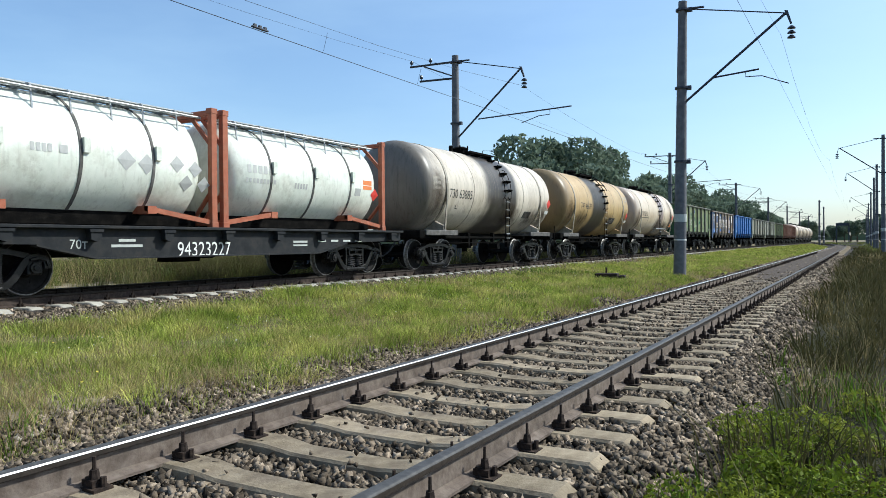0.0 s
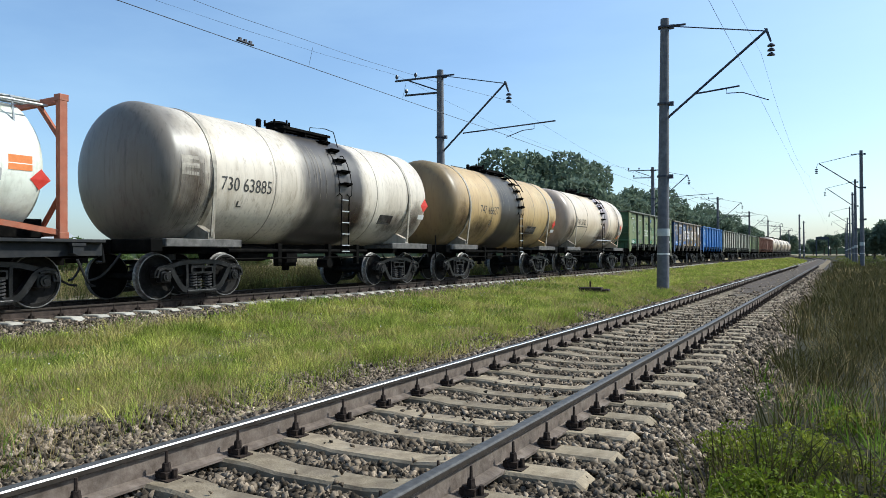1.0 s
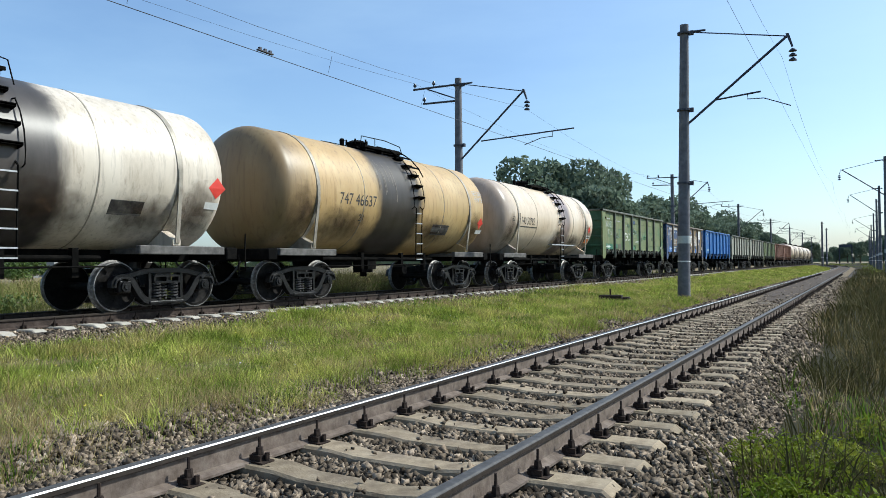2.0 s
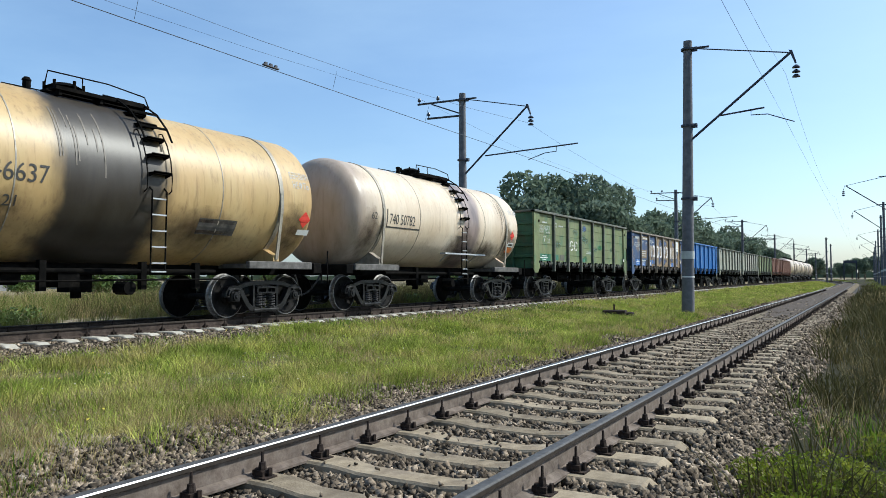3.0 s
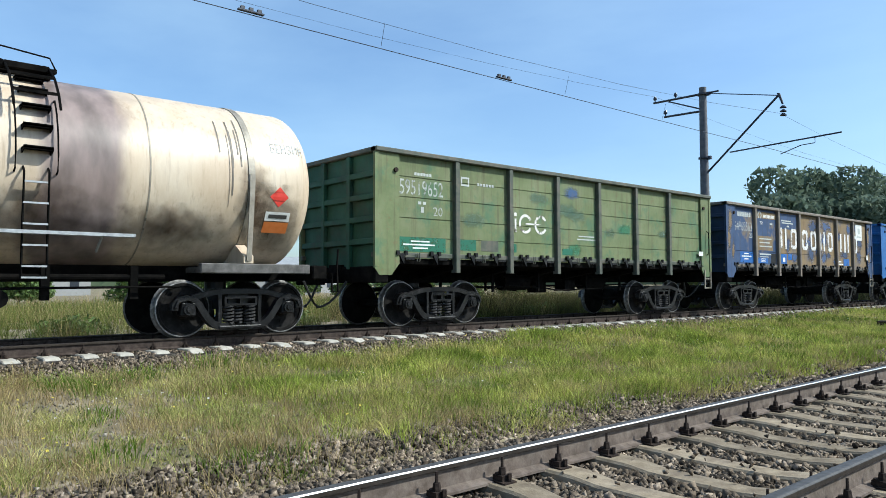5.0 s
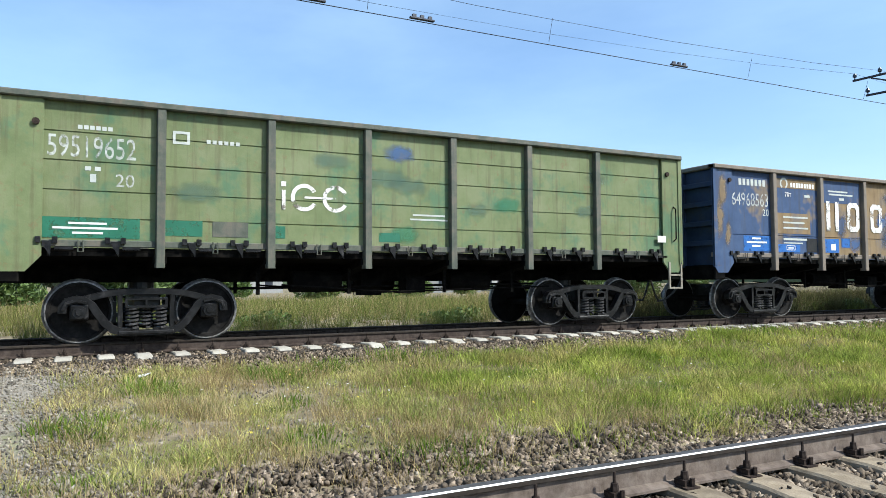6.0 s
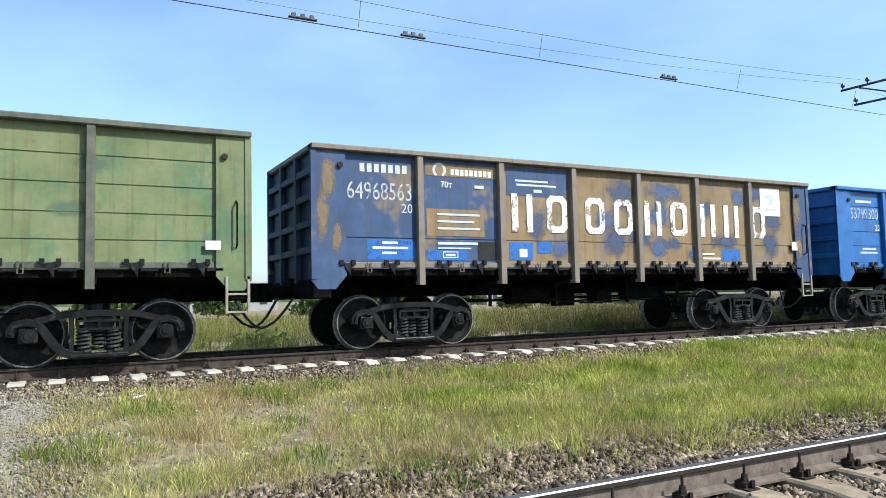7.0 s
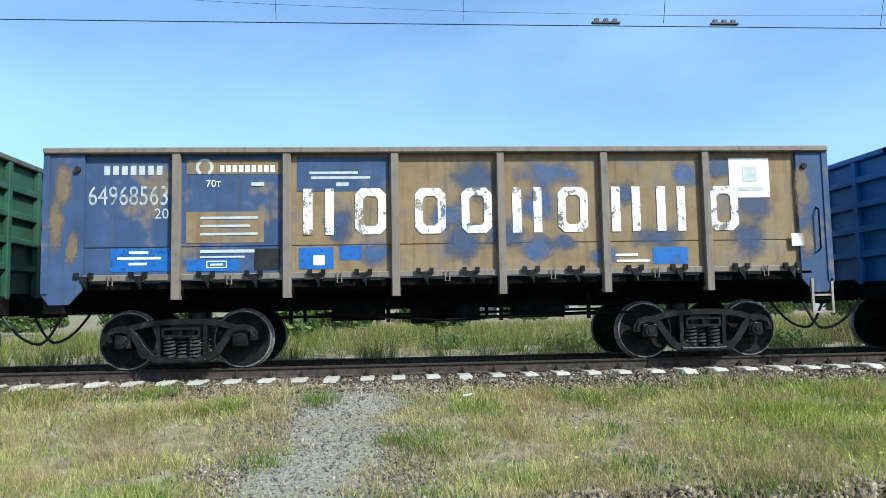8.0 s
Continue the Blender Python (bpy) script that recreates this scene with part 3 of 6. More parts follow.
def marks(rects, cuts=1):
    """Flat marks (y0, y1, z0, z1), or a diamond given as (y, z, size)."""
    bm = bmesh.new()
    for r in rects:
        if len(r) == 4:
            y0, y1, z0, z1 = r
            k = max(1, int((z1 - z0) / .15)) if cuts > 1 else 1
            for i in range(k):
                a, b = z0 + (z1 - z0) * i / k, z0 + (z1 - z0) * (i + 1) / k
                bm.faces.new([bm.verts.new((0, *p)) for p in ((y0, a), (y1, a), (y1, b), (y0, b))])
        else:
            y, z, s = r
            bm.faces.new([bm.verts.new((0, *p)) for p in ((y - s, z), (y, z - s), (y + s, z), (y, z + s))])
    me = bpy.data.meshes.new("marks")
    bm.to_mesh(me)
    bm.free()
    return me


# ---- ground ----
def height(x, y):
    """The lie of the land: low banks under the tracks, a shallow dip to the field."""
    x, y = np.asarray(x, float), np.asarray(y, float)
    z = 0.05 * np.sin(x * .9 + 1) * np.sin(y * .37) + 0.03 * np.sin(x * 2.3) * np.sin(y * 1.1 + 2)
    rise = np.clip((-6.5 - x) / 4.8, 0, 1)
    z = z + .27 * rise * rise * (3 - 2 * rise) * np.clip((x + 40) / 20, .3, 1)
    z = z - np.clip((x - NEAR_X + 2.7) / .5, 0, 1) * np.clip((NEAR_X + 1.75 - x) / .4, 0, 1) * .2
    z = z - np.clip((1.75 - np.abs(x - TRAIN_X)) / .3, 0, 1) * .3
    return z * np.clip(1.2 - np.abs(y - 20) / 400, 0, 1)


gx = np.concatenate([[-2500, -900, -400, -200, -120, -80, -60, -45, -36, -30, -26], np.arange(-24, 10.1, .5), [12, 15, 20, 28, 40, 60, 90, 150, 300, 800, 2500]])
gy = np.concatenate([[-2500, -600, -200, -80, -40, -25], np.arange(-18, 60.1, 1.0), [64, 70, 78, 90, 105, 130, 160, 200, 260, 350, 500, 800, 1400, 3000]])
X, Y = np.meshgrid(gx, gy, indexing="ij")
Z = height(X, Y)
nx, ny = X.shape
idx = np.arange(nx * ny).reshape(nx, ny)
ground = soup("ground", np.stack([X, Y, Z], -1).reshape(-1, 3),
              np.stack([idx[:-1, :-1], idx[1:, :-1], idx[1:, 1:], idx[:-1, 1:]], -1).reshape(-1, 4), M["soil"])
tagged(ground, "flat rough ground with turf and bare soil", "ground", kind="structure")


def bed(name, cx, half, top, low, spread, label, y0=-60.0, y1=420.0):
    """A trapezoid ballast bed, following the track's line."""
    ys = np.concatenate([np.arange(y0, 60, 4.0), np.arange(60, y1 + 1, 12.0)])
    v, f = [], []
    for y in ys:
        c = cx + bend(y, cx)
        for dx, z in ((-half - spread, low), (-half, top), (half, top), (half + spread, low)):
            v.append((c + dx, y, z))
    for i in range(len(ys) - 1):
        for k in range(3):
            a = i * 4 + k
            f.append((a, a + 1, a + 5, a + 4))
    ob = soup(name, v, f, M["gravel"])
    return tagged(ob, label, "track bed", kind="structure")


def bend(y, cx):
    """Both lines run straight and swing to the left far off."""
    return -max(0.0, y - (115.0 if cx > -6 else 240.0)) ** 2 / 1300.0


HALF_HEAD = [(.036, -.018)] + [(.020 + .016 * math.cos(a), -.016 + .016 * math.sin(a)) for a in (math.pi / 10 * k for k in range(1, 6))]
RAIL_PROFILE = [(-.075, -.18), (.075, -.18), (.075, -.165), (.012, -.145), (.012, -.045), (.036, -.035)] + HALF_HEAD + [(-u, v) for u, v in HALF_HEAD[::-1]] + [(-.036, -.035), (-.012, -.045), (-.012, -.145), (-.075, -.165)]


def rail_mesh(cx, z, y0, y1, gauge, worn):
    """A rail whose gauge corner (on the side `gauge`) is worn bright; the crown is dull, the web rusty."""
    bm = bmesh.new()
    ys = [y0, y1] if y1 <= 60 else [y0, 60, 100] + list(range(130, int(y1) + 1, 12))
    rings = [[bm.verts.new((cx + bend(y, cx) + u, y, z + v)) for u, v in RAIL_PROFILE] for y in ys]
    n = len(RAIL_PROFILE)
    for a, b in zip(rings, rings[1:]):
        for i in range(n):
            f = bm.faces.new((a[i], a[(i + 1) % n], b[(i + 1) % n], b[i]))
            u, v = [(p + q) / 2 for p, q in zip(RAIL_PROFILE[i], RAIL_PROFILE[(i + 1) % n])]
            f.material_index = 0 if v < -.05 else 2 if v < -.014 else 1 if u * gauge > .022 else 3
    bm.faces.new(rings[0])
    bm.faces.new(rings[-1][::-1])
    bmesh.ops.recalc_face_normals(bm, faces=bm.faces)
    return mesh_of("rail", bm, [M["rail"], M["rail_top"], M["rail_dark"], M["rail_shoulder"]] if worn else [M["rail_brown"], M["rail_shoulder"], M["rail_dark"], M["rail_dark"]], 40)


def sleeper_mesh(material, tail=0.0):
    """A concrete sleeper, waisted in the middle, its ends bevelled down."""
    bm = bmesh.new()
    rows = [(-1.35 - tail, .12, -.20 - tail * .25), (-1.30, .12, -.165), (-.50, .125, -.17), (-.30, .11, -.195), (.30, .11, -.195), (.50, .125, -.17), (1.30, .12, -.165), (1.35 + tail, .12, -.20 - tail * .25)]
    rings = [[bm.verts.new((x, s * w * k, z)) for s, k, z in ((-1, 1.15, -.38), (-1, .95, top - .015), (-1, .8, top), (1, .8, top), (1, .95, top - .015), (1, 1.15, -.38))] for x, w, top in rows]
    for a, b in zip(rings, rings[1:]):
        for i in range(6):
            bm.faces.new((a[i], a[(i + 1) % 6], b[(i + 1) % 6], b[i]))
    bm.faces.new(rings[0])
    bm.faces.new(rings[-1][::-1])
    bmesh.ops.recalc_face_normals(bm, faces=bm.faces)
    return mesh_of("sleeper", bm, material)


def fastener_mesh():
    """Base plate, clamp and upright bolt with its nut on one side of a rail."""
    bm = bmesh.new()
    box(bm, -.10, .11, -.075, .075, -.172, -.150)
    box(bm, -.075, .055, -.05, .05, -.15, -.118)
    rod(bm, (.0, .0, -.13), (.0, .0, -.015), .017, 6, .012)
    rod(bm, (.0, .0, -.118), (.0, .0, -.075), .040, 6, .03)
    rod(bm, (-.03, .0, -.15), (-.03, .0, -.11), .06, 8, .045)
    rod(bm, (.075, .02, -.16), (.075, .02, -.105), .022, 6)
    bmesh.ops.scale(bm, vec=(.66, .7, 1.06), verts=bm.verts)
    return mesh_of("fastener", bm, M["iron"])


SLEEPER, SLEEPER_WHITE, FASTENER = sleeper_mesh(M["sleeper"]), sleeper_mesh(M["sleeper_white"], .10), fastener_mesh()


def track(name, cx, z, label, y0, y1, split, step, phase, material):
    """Rails, sleepers and fastenings of one line; pieces up to `split` are parts of their own."""
    root = thing(name, label, "railway track", kind="structure")
    for side in (-.797, .797):
        part("rail", rail_mesh(cx + side, z, -60, 420, -side, cx > -6), None, root)
    rnd = random.Random(5)
    far_v, far_f = [], []
    k0 = int((y0 - phase) / step)
    y = phase + k0 * step
    n = 0
    while y < y1:
        if split[0] < y < split[1]:
            jog = rnd.uniform(-.03, .03)
            part("sleeper", material, None, root, at=pose(cx + jog, y + rnd.uniform(-.012, .012), z + rnd.uniform(-.006, .004), 0, 0, rnd.uniform(-.8, .8)))
        else:
            c = cx + bend(y, cx)
            b = len(far_v)
            far_v += [(c + sx * 1.35, y + sy * .11, z - .165 - (.2 if lo else 0)) for lo in (1, 0) for sx, sy in ((-1, -1), (1, -1), (1, 1), (-1, 1))]
            far_f += [(b + 4, b + 5, b + 6, b + 7), (b, b + 1, b + 5, b + 4), (b + 1, b + 2, b + 6, b + 5), (b + 3, b, b + 4, b + 7)]
        y += step
        n += 1
    rest = soup("sleepers_beyond", far_v, far_f, M["sleeper"] if material is SLEEPER else M["sleeper_white"], root)
    tagged(rest, kind="stuff")
    ys = [phase + (k0 + i) * step for i in range(n)]
    near = [v for v in ys if split[0] < v < min(split[1], split[0] + 74 * step)]
    for v in near:
        for side in (-1, 1):
            for inner in (-1, 1):
                part("fastener", FASTENER, None, root, at=pose(cx + side * .797 + inner * .095, v, z, 0, 0, 0 if inner > 0 else 180))
    bm = bmesh.new()
    for v in ys:
        if near and near[0] <= v <= near[-1] or v > 70:
            continue
        for side in (-1, 1):
            for inner in (-1, 1):
                x = cx + side * .797 + inner * .095
                box(bm, x - .08, x + .08, v - .07, v + .07, z - .17, z - .12)
                box(bm, x - .022, x + .022, v - .022, v + .022, z - .12, z - .05)
    tagged(part("fasteners_beyond", bm, M["iron"], root), kind="stuff")
    return root


bed("ballast_bed_near", NEAR_X, 1.45, NEAR_RAIL - .235, -.12, .8, "grey crushed-stone bed of the near track")
bed("ballast_bed_far", TRAIN_X, 1.42, TRAIN_RAIL - .206, .12, .5, "crushed-stone bed under the train's track")
track("track_near", NEAR_X, NEAR_RAIL, "empty track with polished rail heads on concrete sleepers", -8, 150, (-1, 62), .53, 3.77, SLEEPER)
track("track_far", TRAIN_X, TRAIN_RAIL, "track under the train with pale concrete sleepers", -14, 150, (-9, 60), .533, 2.55, SLEEPER_WHITE)

fv, ff = [], []
for i, y in enumerate(list(range(20, 60, 2)) + list(range(60, 300, 10))):
    c = NEAR_X + bend(y, NEAR_X)
    fz = NEAR_RAIL - .155 - max(0, 30 - y) * .006
    fv += [(c - .70, y, fz), (c + .70, y, fz)]
    if i:
        k = len(fv)
        ff.append((k - 4, k - 3, k - 1, k - 2))
tagged(soup("track_infill", fv, ff, M["infill"]), "dark brown grit filling the track between the rails", "track bed", kind="structure")

rng = np.random.default_rng(7)


def stones(name, boxes, label, z_of, avoid=None, material="stone"):
    """Loose angular stones, each a jittered block, strewn over stretches (x0, x1, y0, y1, count, size)."""
    P, S = [], []
    for x0, x1, y0, y1, n, s in boxes:
        p = np.stack([rng.uniform(x0, x1, n), rng.uniform(y0, y1, n)], 1)
        P.append(p)
        S.append(rng.uniform(.6, 1.25, n) * s)
    P, S = np.concatenate(P), np.concatenate(S)
    if avoid is not None:
        keep = ~avoid(P)
        P, S = P[keep], S[keep]
    n = len(P)
    base = np.array([(1, 0, -.6), (-.5, .87, -.6), (-.5, -.87, -.6), (1, 0, .6), (-.5, .87, .6), (-.5, -.87, .6)], float)
    v = base[None] * rng.uniform(.7, 1.1, (n, 6, 1)) + rng.uniform(-.3, .3, (n, 6, 3))
    v = v * rng.uniform(.5, 1.2, (n, 1, 3)) * S[:, None, None] * .66
    a = rng.normal(size=(n, 4))
    a /= np.linalg.norm(a, axis=1, keepdims=True)
    w, x, y, z = a.T
    R = np.stack([1 - 2 * (y * y + z * z), 2 * (x * y - z * w), 2 * (x * z + y * w), 2 * (x * y + z * w), 1 - 2 * (x * x + z * z), 2 * (y * z - x * w),
                  2 * (x * z - y * w), 2 * (y * z + x * w), 1 - 2 * (x * x + y * y)], -1).reshape(n, 3, 3)
    v = np.einsum("nij,nkj->nki", R, v)
    v[:, :, :2] += P[:, None]
    v[:, :, 2] += (z_of(P[:, 0], P[:, 1]) + S * rng.uniform(-.05, .3, n))[:, None]
    q = np.array([(0, 2, 1), (3, 4, 5), (0, 1, 4), (0, 4, 3), (1, 2, 5), (1, 5, 4), (2, 0, 3), (2, 3, 5)])
    f = (np.arange(n)[:, None, None] * 6 + q[None]).reshape(-1, 3)
    return tagged(soup(name, v.reshape(-1, 3), f, M[material]), label, "ballast", kind="stuff")


def bed_z(cx, half, top, low, spread):
    return lambda x, y: np.where(np.abs(x - cx) < half, top, np.maximum(low, top - (np.abs(x - cx) - half) / spread * (top - low)))


def on_sleeper(cx, step, phase, half=1.37):
    return lambda p: (np.abs((p[:, 1] - phase + step / 2) % step - step / 2) < .142) & (np.abs(p[:, 0] - cx) < half)


def near_z(x, y):
    inside = np.abs(x - NEAR_X) < .9
    return np.maximum(bed_z(NEAR_X, 1.45, np.where(inside, NEAR_RAIL - .228, NEAR_RAIL - .20), -.12, .8)(x, y), height(x, y) - .01)


stones("ballast_shoulder", [(-5.5, -4.0, -4, 9, 31000, .050), (-5.4, -4.0, 9, 32, 13000, .066)], "brown crushed stone spilling from the shoulder of the track bed", near_z)
stones("ballast_near", [(NEAR_X - 2.5, NEAR_X + 2.3, 0.4, 9, 60000, .046), (NEAR_X - 2.4, NEAR_X + 2.2, -6, 0.4, 15000, .062), (NEAR_X - 2.4, NEAR_X + 2.2, 9, 22, 30000, .062), (NEAR_X - 2.2, NEAR_X + 2.1, 22, 60, 11000, .10)],
       "loose grey and brown crushed stone around the sleepers", near_z, on_sleeper(NEAR_X, .53, 3.77))
stones("ballast_far", [(TRAIN_X + .3, TRAIN_X + 1.95, -6, 20, 18000, .052), (TRAIN_X + 1.5, TRAIN_X + 2.85, -6, 34, 17000, .054), (TRAIN_X + .5, TRAIN_X + 2.4, 20, 55, 8000, .08), (TRAIN_X - 2, TRAIN_X + .3, -6, 20, 3500, .08)],
       "loose crushed stone beside the pale sleeper ends", lambda x, y: np.maximum(bed_z(TRAIN_X, 1.42, TRAIN_RAIL - .216, .12, .5)(x, y), height(x, y) + .01), on_sleeper(TRAIN_X, .533, 2.55, 1.47))


stones("ballast_on_sleepers", [(NEAR_X - .6, NEAR_X + .6, 1, 20, 480, .034), (NEAR_X - 1.4, NEAR_X + 1.4, 1, 20, 300, .026)], "stray crushed stone lying over the sleepers", lambda x, y: np.full(x.shape, NEAR_RAIL - .18), lambda p: ~on_sleeper(NEAR_X, .53, 3.77)(p))


# ---- wagons: local y runs from one coupler to the other, x = 0 on the track's axis, z = 0 on the rail ----
def wheelset_mesh():
    bm = bmesh.new()
    for s in (-1, 1):
        prof = [(.69, .30), (.70, .40), (.705, .475), (.725, .507), (.74, .49), (.755, .475), (.845, .468), (.848, .448), (.846, .405), (.825, .395), (.80, .33), (.80, .17), (.86, .15), (.90, .12), (.90, .085)]
        lathe(bm, [(s * a, r) for a, r in prof], "x", 28, mis=[0, 0, 1, 1, 1, 1, 1, 0, 0, 0, 0, 0, 0, 0])
        for k in range(4):
            a = math.pi / 2 * k + .4
            rod(bm, (s * .79, .26 * math.cos(a), .26 * math.sin(a)), (s * .815, .26 * math.cos(a), .26 * math.sin(a)), .035, 8)
    rod(bm, (-1.1, 0, 0), (1.1, 0, 0), .075, 12)
    return mesh_of("wheelset", bm, [M["wheel"], M["tyre"], M["bogie"]], 40)


def ribbon(bm, line, half, x0, x1):
    """A bar of even thickness following a bent line in the y-z plane."""
    pts = [Vector((p[0], p[1])) for p in line]
    up, low = [], []
    for k, p in enumerate(pts):
        d = (pts[min(k + 1, len(pts) - 1)] - pts[max(k - 1, 0)]).normalized()
        n = Vector((-d.y, d.x)) * half
        up.append(tuple(p + n))
        low.append(tuple(p - n))
    prism(bm, up + low[::-1], "x", x0, x1)


def side_frame_mesh():
    """Cast frame: shoulders over the bearing boxes, arms curving down to the spring basket, a bowed top chord, and a windowed bolster end."""
    bm = bmesh.new()
    ribbon(bm, [(-.86, .665), (-.68, .715), (-.5, .755), (-.25, .775), (.25, .775), (.5, .755), (.68, .715), (.86, .665)], .05, -.055, .055)
    for s in (-1, 1):
        ribbon(bm, [(s * 1.15, .46), (s * 1.145, .56), (s * 1.09, .63), (s * .96, .665), (s * .84, .64), (s * .75, .565), (s * .67, .44), (s * .58, .31), (s * .48, .215), (s * .34, .165), (s * .10, .165)], .06, -.065, .075)
        ribbon(bm, [(s * 1.15, .50), (s * 1.11, .605), (s * .97, .645), (s * .83, .615)], .022, .07, .115)
        ribbon(bm, [(s * .375, .19), (s * .365, .45), (s * .375, .74)], .034, -.06, .06)
        box(bm, -.08, .08, s * .925 - .13, s * .925 + .13, .36, .60, .02)
        rod(bm, (.08, s * .925, .475), (.12, s * .925, .475), .10, 12)
        rod(bm, (.12, s * .925, .475), (.14, s * .925, .475), .055, 8)
    box(bm, -.09, .10, -.40, .40, .12, .19, .015)
    for z in (.545, .665):
        box(bm, -.02, .10, -.30, .30, z - .018, z + .018)
    for y in (-.285, 0, .285):
        box(bm, -.02, .095, y - .02, y + .02, .545, .665)
    sharp = [e for e in bm.edges if len(e.link_faces) == 2 and e.calc_face_angle(0) > .6]
    bmesh.ops.bevel(bm, geom=sharp, offset=.01, segments=1, affect="EDGES", clamp_overlap=True)
    return mesh_of("side_frame", bm, M["bogie"])


def spring_mesh():
    bm = bmesh.new()
    pts = [(0.085 * math.cos(a), .085 * math.sin(a), .22 + .32 * a / (2 * math.pi * 5.5)) for a in (2 * math.pi * 5.5 * i / 66 for i in range(67))]
    tube(bm, pts, .019, 5)
    return mesh_of("spring", bm, M["spring"])


def bolster_mesh():
    bm = bmesh.new()
    prism(bm, [(-1.0, .56), (-1.0, .74), (-.5, .82), (.5, .82), (1.0, .74), (1.0, .56), (.4, .45), (-.4, .45)], "y", -.18, .18)
    rod(bm, (0, 0, .8), (0, 0, .95), .2, 16)
    for s in (-1, 1):
        box(bm, -.85, .85, s * .42 - .03, s * .42 + .03, .38, .45)
        for x in (-.79, .79):
            box(bm, x - .05, x + .05, s * .44 - .03, s * .44 + .03, .3, .62)
    return mesh_of("bogie", bm, M["bogie"])


WHEELSET, SIDE_FRAME, SPRING, BOLSTER = wheelset_mesh(), side_frame_mesh(), spring_mesh(), bolster_mesh()
WHEELS = []


def bogies(wagon, pivots, spin=True):
    for y in pivots:
        b = part("bogie", BOLSTER, None, wagon, "dusty cast-steel four-wheel bogie", at=pose(0, y, 0))
        for s in (-1, 1):
            part("side_frame", SIDE_FRAME, None, b, at=pose(s * 1.03, 0, 0))
            for k in (-.2, .0, .2):
                part("spring", SPRING, None, b, at=pose(s * (1.04 if k else .96), k, 0))
        for s in (-1, 1):
            w = part("wheelset", WHEELSET, None, b, at=pose(0, s * .925, .475))
            if spin:
                WHEELS.append((w, s * .925))


def coupler(wagon, length):
    for y, s in ((0.0, 1), (length, -1)):
        bm = bmesh.new()
        box(bm, -.11, .11, min(y, y + s * 1.0), max(y, y + s * 1.0), .95, 1.15, .02)
        prism(bm, [(-.2, y - s * .06), (-.22, y + s * .28), (.16, y + s * .28), (.2, y + s * .1), (.06, y - s * .02)], "z", .88, 1.22)
        part("coupler", bm, M["black"], wagon)
        for x in (.55, -.55):
            bm = bmesh.new()
            pts = [(x, y + s * .55, .95)] + [(x * (1 - .5 * k), y + s * (.5 - .5 * k), .95 - .52 * math.sin(math.pi * (k * .5 + .02)) ** .8) for k in (.15, .35, .55, .75, .92, 1.0)]
            tube(bm, pts, .026, 6)
            part("brake_hose", bm, M["hose"], wagon)


